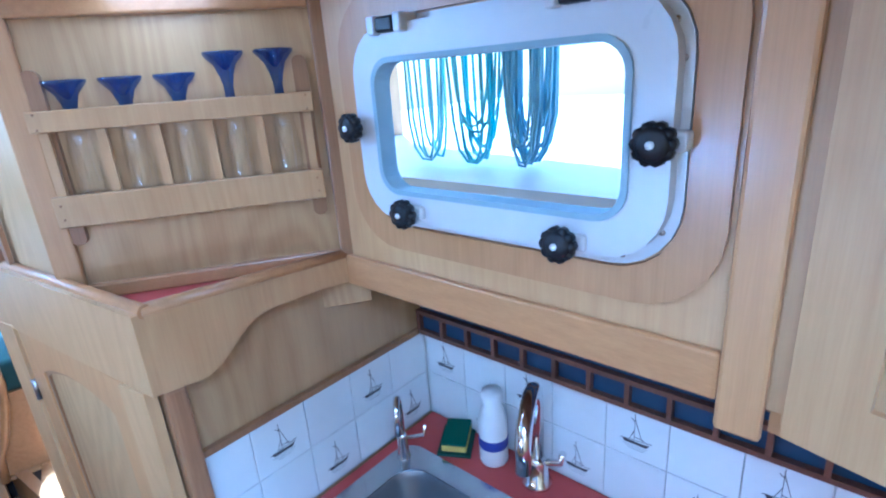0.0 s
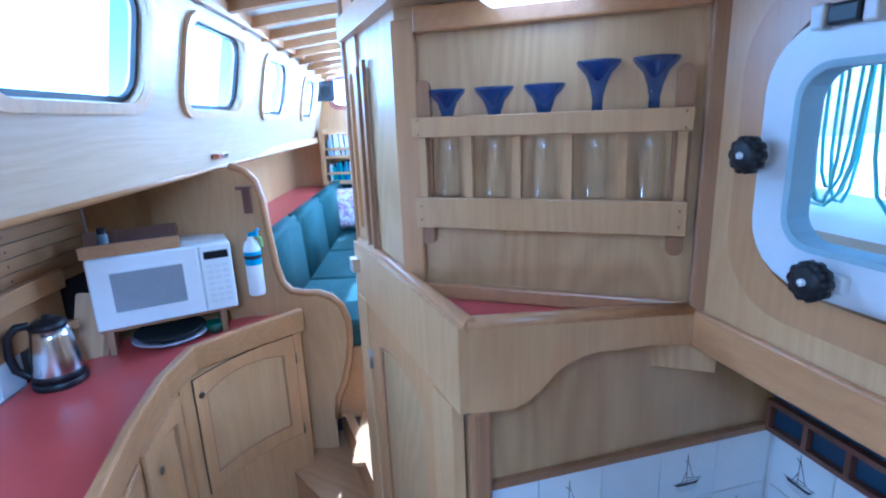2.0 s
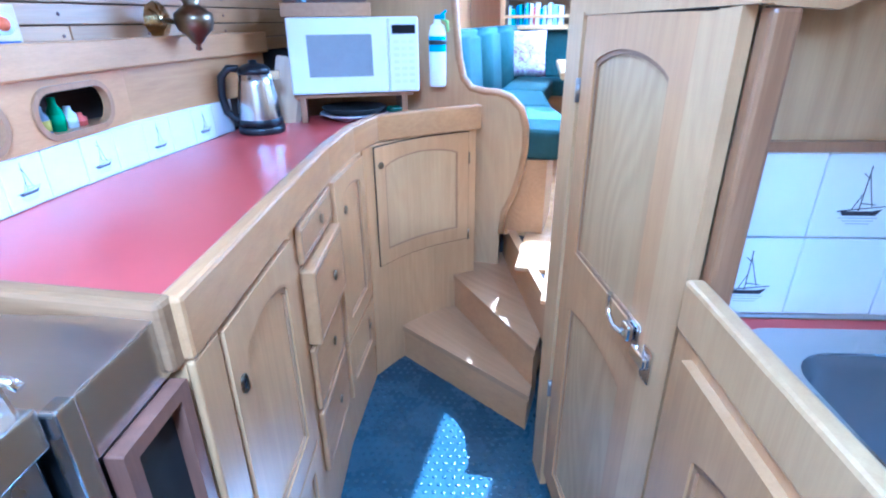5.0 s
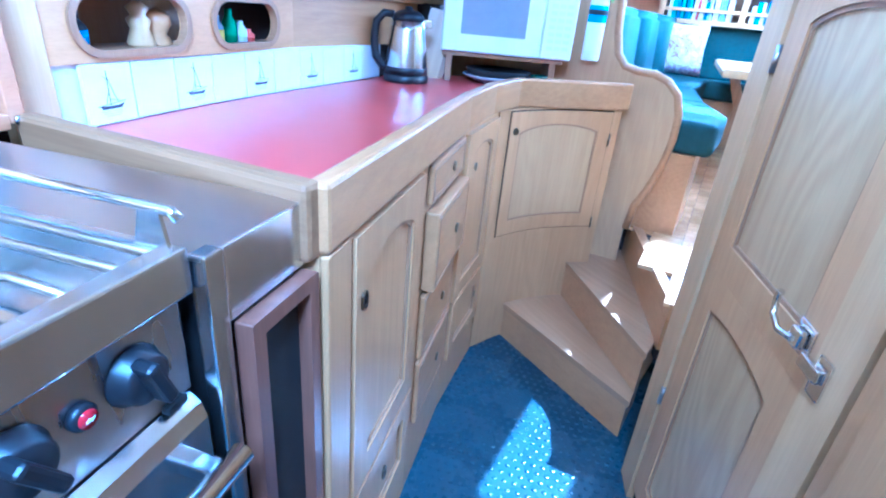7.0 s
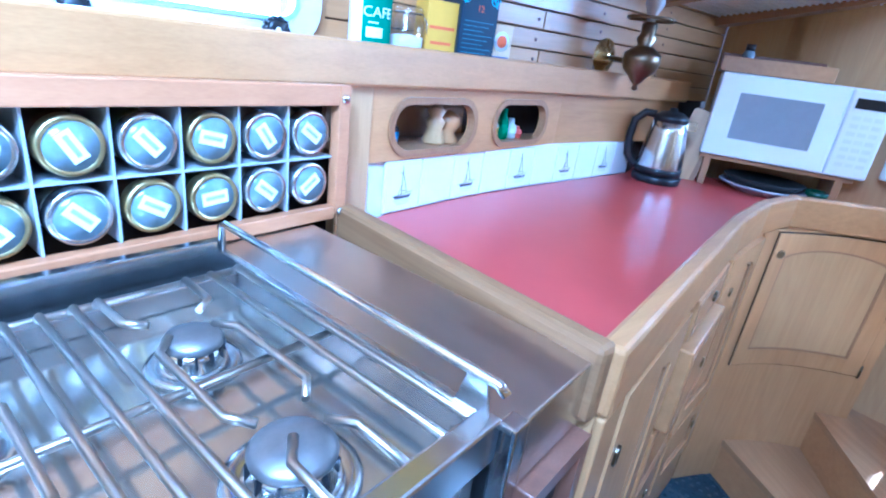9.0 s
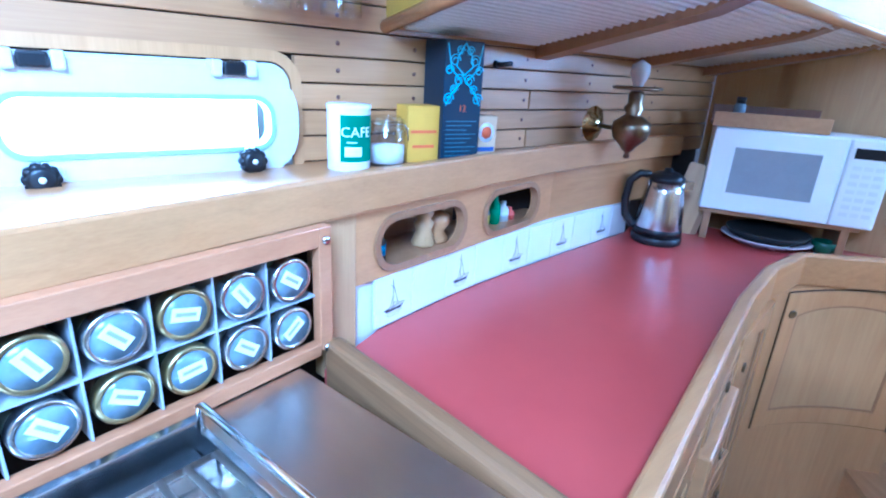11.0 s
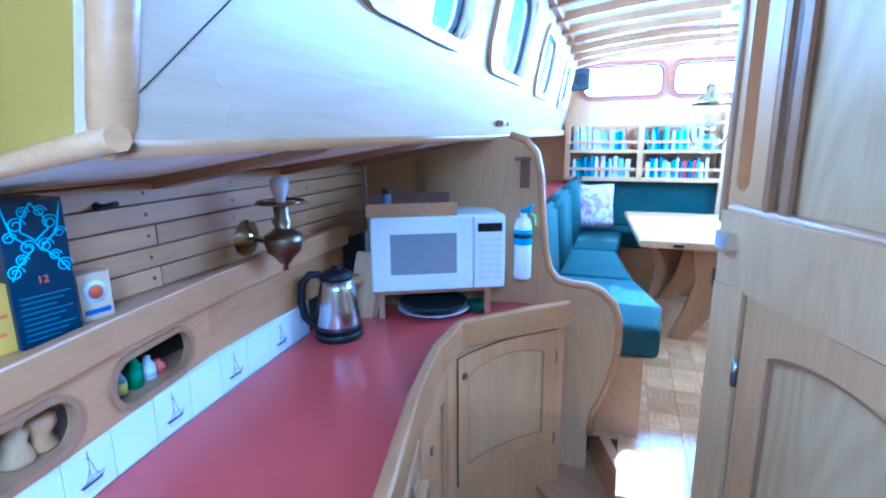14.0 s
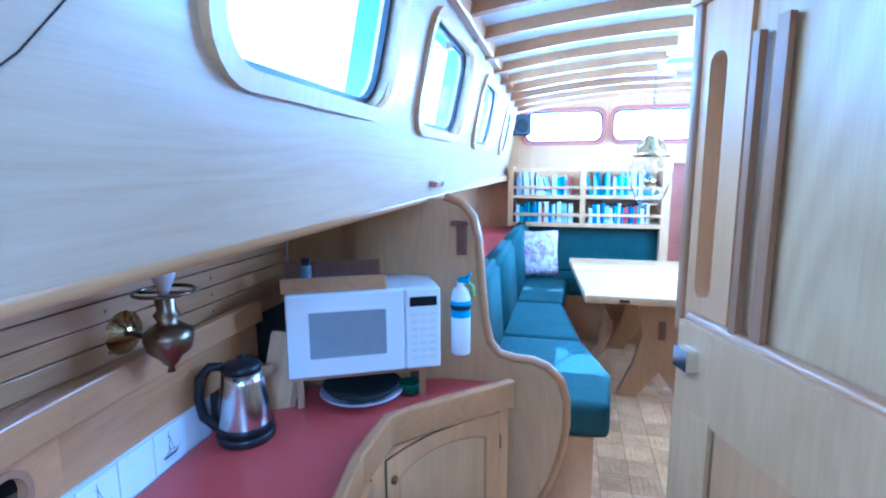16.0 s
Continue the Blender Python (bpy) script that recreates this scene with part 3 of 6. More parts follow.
# rack bulkhead trims
WM = along(RW1, RW0)
FL = (Vector(RW1) - Vector(RW0)).length
b = B_()
box(b, 0.0, 0.05, 0.0, 0.022, 1.44, 1.94, WM, 0.004)
struct("trim", b, M_trim, "dark oak corner post beside the glass rack")
b = B_(); box(b, FL - 0.04, FL + 0.004, 0.0, 0.012, 1.44, 1.93, WM, 0.003)
struct("trim", b, M_oak, "oak edge post of the bulkhead")
b = B_(); box(b, 0.05, FL - 0.04, 0.0, 0.020, 1.905, 1.945, WM, 0.004); box(b, 0.05, FL - 0.04, 0.0, 0.014, 1.437, 1.465, WM, 0.004)
struct("trim", b, M_oak_h, "oak rails at the head and foot of the bulkhead")

# ceilings
b = B_()
prism(b, [(-0.10, 1.46), (0.42, 1.50), (0.43, 0.0), (1.0, 0.0), (1.0, -1.3), (-0.30, -1.3), (-0.30, -0.95), (-0.12, -0.95), (-0.12, 0.55), (-0.05, 1.0)], 1.95, 2.0)
struct("ceiling_galley", b, M_pale, "low oak ceiling over the sink")
b = B_()
NB, NA = 42, 24
def roof_z(a, q): return 2.205 - 0.02 * (q - 0.6) + 0.10 * (1 - (a / 1.05) ** 2)
def open_roof(a, q): return (0.09 < a < 0.34 and 2.76 < q < 3.45) or (-0.14 < a < 0.10 and 3.42 < q < 3.80)
grid = {}
for i in range(NB + 1):
    for j in range(NA + 1):
        q, a = -1.3 + i * (4.75 + 1.3) / NB, -1.6 + j * 2.75 / NA
        grid[i, j] = (a, q)
def rv(k, up):
    a, q = grid[k]
    return b.verts.new(boat(a, q, roof_z(max(a, -1.05), q) + up))
RVL = {k: rv(k, 0) for k in grid}
for i in range(NB):
    for j in range(NA):
        a, q = grid[i, j]
        if not open_roof(a + 0.057, q + 0.072) and not (a < -1.06 and q > 0.55):
            b.faces.new((RVL[i, j], RVL[i + 1, j], RVL[i + 1, j + 1], RVL[i, j + 1]))
r = bmesh.ops.extrude_face_region(b, geom=b.faces[:])
bmesh.ops.translate(b, vec=(0, 0, 0.03), verts=[g for g in r["geom"] if isinstance(g, bmesh.types.BMVert)])
struct("ceiling_cabin", b, M_white, "white cambered cabin ceiling")
for i in range(11):
    q = 1.55 + 0.29 * i
    b = B_()
    lo, hi = [], []
    for j in range(17):
        a = -1.03 + (0.88 if 2.7 < q < 3.85 else 2.06) * j / 16
        z = roof_z(a, q)
        lo.append((a, z - 0.042)); hi.append((a, z + 0.004))
    slab(b, lo + hi[::-1], q - 0.02, q + 0.02, BOAT)
    struct("ceiling_beam", b, M_oak_h, "curved oak deck beam across the cabin ceiling")
b = B_(); box(b, 0.0, 4.0, -0.035, 0.0, 2.165, 2.215, CM, 0.006)
struct("trim", b, M_oak_h, "oak cornice under the cabin roof")

# closing walls: behind the camera, starboard saloon, forward bulkhead
b = B_(); box(b, -2.2, 1.3, -1.36, -1.3, 0, 2.35)
struct("wall_aft", b, M_pale, "plain oak bulkhead at the aft end")
b = B_(); box(b, 0.66, 0.72, -1.3, 0.86, 0, 1.40); box(b, 0.44, 0.72, -1.3, 0.0, 1.40, 2.35)
struct("wall_starboard_hull", b, M_pale, "plain oak hull side behind the sink")
TM = along(boat(1.07, 4.62), boat(1.05, 1.98))
b = B_(); box(b, 0, 2.64, 0, 0.05, 0.4, 1.75, TM); box(b, 0, 2.64, 0, 0.05, 2.1, 2.35, TM)
for u in (0, 0.86, 1.70, 2.48):
    box(b, u, u + 0.16, 0, 0.05, 1.75, 2.1, TM)
struct("wall_cabin_starboard", b, M_pale, "oak cabin side with windows to starboard")
b = B_(); box(b, 0.22, 0.70, 1.98, 2.03, 0, 2.35, BOAT); box(b, 0.70, 1.1, 1.98, 2.03, 0, 1.55, BOAT); box(b, 0.22, 0.26, 1.45, 1.98, 0, 2.35, BOAT)
struct("wall_locker_back", b, M_pale, "plain oak bulkhead behind the locker")

FM = BOAT @ pose(0, 4.62, 0)                                # forward bulkhead: u to starboard, y forward
b = B_()
box(b, -1.35, 0.11, 0, 0.04, 0.4, 1.80, FM); box(b, 0.42, 1.12, 0, 0.04, 0.4, 1.80, FM); box(b, 0.11, 0.42, 0, 0.04, 1.72, 1.80, FM)
cell_wall(b, FM, -1.06, -0.34, 1.80, 2.35, (-0.65, 2.0, 0.58, 0.23, 0.05), 0, 0.04)
cell_wall(b, FM, -0.34, 0.36, 1.80, 2.35, (0.0, 2.0, 0.60, 0.23, 0.05), 0, 0.04)
cell_wall(b, FM, 0.36, 1.12, 1.80, 2.35, (0.68, 2.0, 0.56, 0.23, 0.05), 0, 0.04)
struct("wall_forward", b, M_pale, "pale oak forward bulkhead with three windows")
M_redwood = wood("red_mahogany", (0.40, 0.15, 0.09), (0.28, 0.09, 0.05), (0.98, -0.21, 0))
for i, cx in enumerate((-0.65, 0.0, 0.68)):
    window(i + 5, FM, cx, 2.0, 0.58, 0.23, "forward cabin window in a reddish wood frame", mat_frame=M_redwood)
    daylight("window_light", FM @ pose(cx, 0.10, 2.0, -90, 0, 0), 0.56, 0.22, 6)
for u in (0.50, 1.36, 2.17):
    daylight("window_light", TM @ pose(u, 0.10, 1.92, -90, 0, 0), 0.75, 0.33, 11)
# forward doorway: a dim mahogany passage beyond
b = B_(); box(b, 0.08, 0.46, 0.06, 0.10, 0.4, 1.75, FM)
struct("door_1", b, M_redwood, "reddish mahogany door in the forward bulkhead")
# daylight from the companionway above and behind the camera, and the skylight
daylight("companionway_light", pose(-0.38, -0.42, 2.10, 0, 58, 0), 0.50, 0.9, 22)
# added fill lamp without an opening, for streaks on glasses and steel
daylight("hatch_light", pose(-0.42, -0.25, 2.12), 0.40, 0.60, 2)
daylight("skylight_light", BOAT @ pose(0.20, 3.22, 2.34, 0, 0, 0), 0.40, 0.95, 12)
daylight("port_light", HM @ pose(0.27, 0.09, 1.352, -90, 0, 0), 0.40, 0.10, 1.5)


# ---- galley: counter and cabinets ----
CZ = 0.975
FRONT = [(-0.683, 0.655), (-0.700, 1.110), (-0.712, 1.465), (-0.702, 1.740), (-0.657, 1.945), (-0.50, 2.06), (-0.285, 2.195)]
BACK = [(-1.153, 1.93), (-1.190, 1.64), (-1.222, 1.36), (-1.240, 1.14), (-1.238, 0.86), (-1.20, 0.70)]
b = B_()
prism(b, FRONT + [(-0.30, 2.36), (-1.20, 2.20)] + BACK, CZ - 0.03, CZ)
solid("countertop", b, M_red, "red laminate galley countertop", "countertop")


def strip_along(bm, line, off0, off1, z0, z1):
    """A strip that follows a line in plan, between two offsets to its left."""
    P = [Vector(p) for p in line]
    def at(i, o):
        d = (P[min(i + 1, len(P) - 1)] - P[max(i - 1, 0)]).normalized()
        return P[i] + Vector((-d.y, d.x)) * o
    n = len(P)
    prism(bm, [at(i, off0) for i in range(n)] + [at(i, off1) for i in reversed(range(n))], z0, z1)


b = B_(); strip_along(b, FRONT, -0.014, 0.018, 0.935, 1.028)
fid = solid("counter_fiddle", b, M_oak_h, "rounded oak fiddle rail along the counter edge", "fiddle rail")
bv = fid.modifiers.new("round", "BEVEL"); bv.width, bv.segments = 0.007, 2
b = B_(); strip_along(b, [(-1.200, 0.716), (-0.683, 0.650)], -0.016, 0.016, 0.93, 1.030)
# darker and duller oak than the front fiddle rail
fid = solid("counter_fiddle", b, wood("dark_oak_rail", (0.30, 0.160, 0.060), (0.18, 0.088, 0.030), (0.99, -0.13, 0), rough=0.5, streak=0.8, coat=0.0), "rounded oak rail between stove top and counter", "fiddle rail")
bv = fid.modifiers.new("round", "BEVEL"); bv.width, bv.segments = 0.008, 2


def pull(parent, m, u, z, tall=False):
    b = B_()
    ring(b, rrect(u, z, 0.020, 0.034, 0.0098), rrect(u, z, 0.013, 0.026, 0.0063), 0.014, 0.018, m) if tall else lathe(b, [(0.0125, 0.0), (0.0125, 0.004), (0.009, 0.005)], m @ pose(u, 0.014, z, -90), 12)
    p = part("finger_ring", b, M_brass, parent, "small bronze finger pull")
    # dark disc stands in for the shade in the finger hole
    b = B_(); lathe(b, [(0.0085, 0.0), (0.0085, 0.003)], m @ pose(u, 0.0145 if not tall else 0.013, z, -90), 10)
    part("hole", b, M_dark, p)


def cabinet(p0, p1, label, inset=0.0):
    """One unit of the counter's front; its face looks to local -y of along(p1, p0)."""
    m = along(p1, p0)
    L = (Vector(p1) - Vector(p0)).length
    cab = thing("cabinet", label, "cabinet", group="galley cabinets")
    b = B_(); box(b, 0.001, L - 0.001, -0.30, -inset, 0.0, 0.934, m); part("body", b, M_oak, cab)
    return cab, m, L


cab, m, L = cabinet(FRONT[0], FRONT[1], "oak galley cabinet with an arched panel door and low drawer")
# local u runs aft here, the room lies at +y
d = panel_door(cab, m @ FLIP, 0.035, L - 0.085, 0.405, 0.925, 0.06, 0.03); pull(d, m, L - 0.085 - 0.028, 0.812, True)
d = panel_door(cab, m @ FLIP, 0.035, L - 0.085, 0.16, 0.395, 0.05, 0.012); pull(d, m, 0.21, 0.306, True)
b = B_(); box(b, L - 0.075, L, 0.0, 0.012, 0.0, 0.934, m, 0.004); part("stile", b, M_oak, cab)
cab, m, L = cabinet(FRONT[1], FRONT[2], "oak cabinet with four drawers, one standing open a crack")
for z0, z1, out in ((0.835, 0.925, 0.0), (0.625, 0.82, 0.02), (0.43, 0.61, 0.0), (0.22, 0.415, 0.0)):
    b = B_(); box(b, 0.02, L - 0.03, 0.0, 0.014 + out, z0, z1, m, 0.005)
    d = part("drawer", b, M_oak_h, cab)
    # drawer moulding coloured dark as a painted shadow line
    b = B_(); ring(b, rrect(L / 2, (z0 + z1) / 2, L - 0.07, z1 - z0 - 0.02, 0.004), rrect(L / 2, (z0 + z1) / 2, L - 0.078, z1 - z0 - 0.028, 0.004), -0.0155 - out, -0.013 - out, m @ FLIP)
    part("moulding", b, M_shadow_line, d)
    pull(d, m @ pose(0, out + 0.001, 0), L / 2 - 0.03, (z0 + z1) / 2)
cab, m, L = cabinet(FRONT[2], (-0.690, 1.83), "narrow oak galley cabinet with an arched door")
d = panel_door(cab, m @ FLIP, 0.03, L - 0.02, 0.40, 0.92, 0.055, 0.025); pull(d, m, L - 0.10, 0.815)
d = panel_door(cab, m @ FLIP, 0.03, L - 0.02, 0.18, 0.39, 0.045, 0.02); pull(d, m, 0.10, 0.307)
# the curved corner cabinet: its face bows away from the steps
cab, m, L = cabinet((-0.688, 1.835), (-0.300, 2.19), "curved oak corner cabinet with an arched panel door above the steps", 0.12)
NC = 14


def bend(u):
    return -0.045 * math.sin(math.pi * min(max(u / L, 0), 1))


def bent(bm):
    """Bows a flat piece of the cabinet's front."""
    inv = m.inverted()
    for v in bm.verts:
        q = inv @ v.co
        q.y += bend(q.x)
        v.co = m @ q


def bowed(name, outer, inner, d0, d1, mt, parent):
    b = B_(); ring(b, outer, inner, d0, d1, m); bent(b)
    return part(name, b, mt, parent)


b = B_()
for i in range(NC):
    box(b, L * i / NC, L * (i + 1) / NC, -0.06, 0.0, 0.001, 0.934, m)
bent(b); part("face", b, M_oak, cab)
U0, U1, Z0, Z1 = 0.036, 0.470, 0.475, 0.925


def door_line(inset, rise, foot=0.0):
    """An outline inset from the door's edge, with an arched head, close-set points along head and foot."""
    u0, u1, z0, z1 = U0 + inset, U1 - inset, Z0 + inset + foot, Z1 - inset
    pts = [(u0 + (u1 - u0) * k / NC, z0) for k in range(NC + 1)]
    return pts + [(u1 + (u0 - u1) * k / NC, z1 - rise + rise * math.sin(math.pi * k / NC) ** 0.7) for k in range(NC + 1)]


d = bowed("door", door_line(0, 0), door_line(0.046, 0.026, 0.008), 0.0, 0.006, M_oak, cab)
b = B_()
for i in range(NC):
    box(b, U0 + 0.042 + (U1 - U0 - 0.084) * i / NC, U0 + 0.042 + (U1 - U0 - 0.084) * (i + 1) / NC, 0.0005, 0.0018, Z0 + 0.05, Z1 - 0.046, m)
bent(b); part("panel", b, M_pale, d)
# shadow line painted along the bowed door's panel
bowed("moulding", door_line(0.046, 0.026, 0.008), door_line(0.052, 0.026, 0.008), 0.001, 0.0042, M_shadow_line, d)
bowed("door_gap", door_line(-0.004, 0), door_line(0, 0), 0.0005, 0.002, M_gap, d)
pull(d, m @ pose(0, bend(U1 - 0.026) - 0.008, 0), U1 - 0.026, Z1 - 0.065)
for z in (0.47, 0.80):
    b = B_(); tube(b, [(U0 - 0.004, 0.006, z), (U0 - 0.004, 0.006, z + 0.045)], 0.004, 8, m @ pose(0, bend(U0), 0)); part("hinge", b, M_brass, d)

# partition between galley and saloon, with its flowing edge
SP = BOAT @ pose(0, 2.17, 0)
edge_pts = [(-0.985, 1.608), (-0.93, 1.59), (-0.890, 1.545), (-0.872, 1.47), (-0.862, 1.33), (-0.848, 1.19), (-0.830, 1.115), (-0.797, 1.075), (-0.74, 1.062), (-0.685, 1.060),
            (-0.635, 1.042), (-0.592, 1.00), (-0.570, 0.93), (-0.568, 0.84), (-0.580, 0.75), (-0.610, 0.64), (-0.645, 0.56), (-0.655, 0.46)]
b = B_(); slab(b, [(HX, 0.31), (HX, 1.55)] + edge_pts + [(-0.655, 0.31)], 0.0, 0.022, SP)
struct("wall_partition", b, M_pale, "oak partition with a flowing S-shaped edge")
b = B_(); tube(b, [(u + 0.004, 0.011, z) for u, z in edge_pts], 0.0165, 8, SP)
struct("trim", b, M_oak_h, "rounded oak capping of the partition")

# shelf, nooks and tile strip behind the counter
NM = along((-1.238, 0.80), (-1.228, 1.50))                  # u forward, y outboard
nook = thing("wall_nook", "oak panel with two oval storage nooks", "wall", kind="structure")
b = B_()
cell_wall(b, NM, 0.0, 0.345, 1.083, 1.225, (0.180, 1.147, 0.25, 0.092, 0.045), 0, 0.016)
cell_wall(b, NM, 0.345, 0.70, 1.083, 1.225, (0.505, 1.147, 0.23, 0.092, 0.045), 0, 0.016)
part("panel", b, M_oak_h, nook)
for cx, w in ((0.180, 0.25), (0.505, 0.23)):
    b = B_(); ring(b, rrect(cx, 1.147, w + 0.022, 0.114, 0.055), rrect(cx, 1.147, w - 0.004, 0.088, 0.0435), -0.006, 0.012, NM); part("oval_rim", b, M_trim, nook)
b = B_(); box(b, 0.0, 0.70, 0.13, 0.14, 1.07, 1.24, NM); box(b, 0.0, 0.70, 0.018, 0.14, 1.085, 1.098, NM); part("nook_inside", b, M_trim, nook)
b = B_(); strip_along(b, [(-1.228, 1.50), (-1.195, 1.72), (-1.140, 2.05), (-1.12, 2.2)], 0.0, 0.016, 1.083, 1.225); part("panel", b, M_oak_h, nook)
b = B_(); box(b, -0.075, 0.0, -0.004, 0.02, 0.93, 1.225, NM, 0.003); part("upright", b, M_pale, nook)
b = B_(); strip_along(b, [(-1.20, 0.0), (-1.215, 0.45), (-1.228, 0.80), (-1.222, 1.20), (-1.205, 1.50), (-1.18, 1.72), (-1.13, 2.05), (-1.10, 2.19)], -0.010, 0.018, 1.222, 1.292)
led = struct("shelf_rail", b, M_oak_h, "varnished oak ledge in front of the long shelf")
bv = led.modifiers.new("round", "BEVEL"); bv.width, bv.segments = 0.005, 2
b = B_(); prism(b, [tuple(boat(HX + 0.002, -0.9).xy), (-1.20, -0.5), (-1.215, 0.45), (-1.23, 0.80), (-1.222, 1.20), (-1.205, 1.50), (-1.13, 2.05), tuple(boat(HX + 0.002, 2.16).xy)], 1.255, 1.272)
struct("shelf", b, M_oak_h, "long oak shelf along the hull side")
b = B_(); strip_along(b, [(-1.242, 0.80), (-1.246, 1.14), (-1.230, 1.36), (-1.198, 1.64), (-1.158, 1.95)], 0.004, 0.02, 0.95, 1.084)
backsplash = struct("backsplash", b, M_grout, "strip of white glazed tiles with small ships behind the counter")

# ---- stove ----
SZ, SY0, SY1 = 1.018, 0.030, 0.475
M_tray = mat("polished_hob_steel", (0.52, 0.46, 0.38), rough=0.13, metal=0.9, vary=0.10, scale=7, bump=0.03)
stove = thing("stove", "stainless steel marine gas stove with pan rails and an oven", "stove")
b = B_(); box(b, -1.15, -0.738, SY0, SY1 - 0.003, 0.10, 0.955); part("body", b, M_steel_d, stove)
b = B_(); box(b, -1.155, -0.730, SY1 - 0.010, SY1, 0.955, SZ, None, 0.002); part("side_rim", b, M_steel, stove)
b = B_(); box(b, -1.155, -0.730, SY0, SY0 + 0.010, 0.955, SZ, None, 0.002); part("side_rim", b, M_steel, stove)
b = B_(); box(b, -1.168, -1.150, SY0, SY1, 0.955, SZ + 0.012, None, 0.003); part("back_rim", b, M_steel, stove)
b = B_(); box(b, -0.730, -0.707, SY0 - 0.002, SY1 + 0.002, 0.972, SZ, None, 0.003); part("front_rim", b, M_steel, stove, "bright steel lip along the hob")
b = B_(); box(b, -1.152, -0.729, SY0 + 0.010, SY1 - 0.010, 0.955, 0.975); part("hob_tray", b, M_tray, stove, "mirror-like steel hob tray")
# dark strip paints the shade of a slot on the solid tray
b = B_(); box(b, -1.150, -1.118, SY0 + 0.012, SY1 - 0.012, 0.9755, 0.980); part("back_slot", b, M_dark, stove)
b = B_(); box(b, -1.117, -1.105, SY0 + 0.012, SY1 - 0.012, 0.9755, 1.002, None, 0.002); part("back_rail", b, M_steel, stove)
b = B_(); box(b, -0.738, -0.720, SY0, SY1 - 0.004, 0.866, 0.971, None, 0.002); part("control_panel", b, M_steel_d, stove)
for k, y in enumerate((0.412, 0.312, 0.192, 0.092)):
    kp = pose(-0.720, y, 0.925, 0, 90, 0)
    b = B_(); lathe(b, [(0.027, 0), (0.0275, 0.003), (0.024, 0.006), (0.0225, 0.016), (0.019, 0.019), (0.0, 0.0195)], kp, 24); kn = part("knob", b, M_black, stove)
    b = B_(); box(b, -0.024, 0.024, -0.0065, 0.0065, 0.012, 0.034, kp @ pose(0, 0, 0, 0, 0, 20 + 12 * k), 0.004); part("grip", b, M_black, kn)
    b = B_(); ring(b, rrect(0, 0, 0.062, 0.062, 0.0305), rrect(0, 0, 0.056, 0.056, 0.0275), -0.002, 0.0, kp @ pose(0, 0, 0, 90)); part("collar", b, M_chrome, kn)
rp0 = pose(-0.720, 0.362, 0.924, 0, 90)
b = B_(); lathe(b, [(0.0115, 0), (0.0115, 0.006), (0.008, 0.009)], rp0, 18); rl = part("igniter", b, M_black, stove)
b = B_(); lathe(b, [(0.0078, 0.006), (0.0078, 0.011), (0.0, 0.012)], rp0, 16); lens = part("button", b, mat("red_lens", (0.30, 0.012, 0.02), rough=0.15, vary=0.1), rl, "red push button")
b = B_(); prism(b, [(-0.001, 0.004), (0.002, 0.0005), (0.0005, 0.0), (0.001, -0.004), (-0.002, -0.0005), (-0.0005, 0.0)], 0.0118, 0.0125, rp0); part("spark_mark", b, M_paper, lens)
b = B_()
prism(b, [(-0.738, 0.36), (-0.712, 0.36), (-0.706, 0.37), (-0.704, 0.835), (-0.710, 0.852), (-0.722, 0.861), (-0.738, 0.863)], -(SY1 - 0.006), -(SY0 + 0.004), pose(0, 0, 0, 90))
od = part("oven_door", b, M_steel, stove, "rolled steel oven door")
b = B_(); box(b, -0.7045, -0.7015, SY0 + 0.06, SY1 - 0.10, 0.44, 0.775, None, 0.001); part("oven_glass", b, M_clock, od, "dark oven glass")
b = B_(); tube(b, [(-0.662, SY0 + 0.03, 0.808), (-0.662, SY1 - 0.012, 0.808)], 0.0125, 16); hd = part("handle", b, M_chrome, od)
for y in (SY0 + 0.055, SY1 - 0.040):
    b = B_(); box(b, -0.710, -0.662, y - 0.010, y + 0.010, 0.799, 0.817, None, 0.003); part("handle_post", b, M_steel, hd)
for y in (SY1 - 0.030, SY0 + 0.030):
    b = B_(); box(b, -0.722, -0.712, y - 0.012, y + 0.012, 0.862, 0.871, None, 0.002); part("door_stop", b, M_dark, stove)


def burner(x, y, r):
    bm = B_(); lathe(bm, [(r * 1.62, 0.9755), (r * 1.60, 0.979), (r * 1.35, 0.981), (r * 1.20, 0.978)], pose(x, y, 0), 28); bu = part("burner_ring", bm, M_steel, stove)
    bm = B_(); lathe(bm, [(r * 1.18, 0.9765), (r * 1.12, 0.984), (r * 0.98, 0.993), (r * 0.92, 1.001)], pose(x, y, 0), 28); body = part("burner_body", bm, M_chrome, bu)
    # black boxes stand in for the shaded slits of the burner
    for k in range(12):
        bm = B_(); box(bm, r * 0.96, r * 1.06, -0.0012, 0.0012, 0.988, 1.001, pose(x, y, 0, 0, 0, 30 * k + 9)); part("slot", bm, M_black, body)
    bm = B_(); lathe(bm, [(r * 0.90, 1.0), (r * 1.00, 1.001), (r * 1.02, 1.005), (r * 0.90, 1.010), (r * 0.50, 1.014), (0.0, 1.015)], pose(x, y, 0), 28); part("burner_cap", bm, M_cap, bu, "dull grey burner cap")


M_cap = mat("worn_burner_cap", (0.27, 0.25, 0.235), rough=0.42, metal=0.8, vary=0.25, scale=30, bump=0.1)
for x, y, r in ((-0.805, 0.338, 0.034), (-0.990, 0.352, 0.028), (-0.985, 0.165, 0.030), (-0.830, 0.165, 0.042)):
    burner(x, y, r)
M_wire = mat("heat_stained_wire", (0.46, 0.41, 0.35), rough=0.32, metal=1.0, dark=(0.30, 0.26, 0.22), scale=22)
XB, XF, GZ = -1.112, -0.722, 1.012


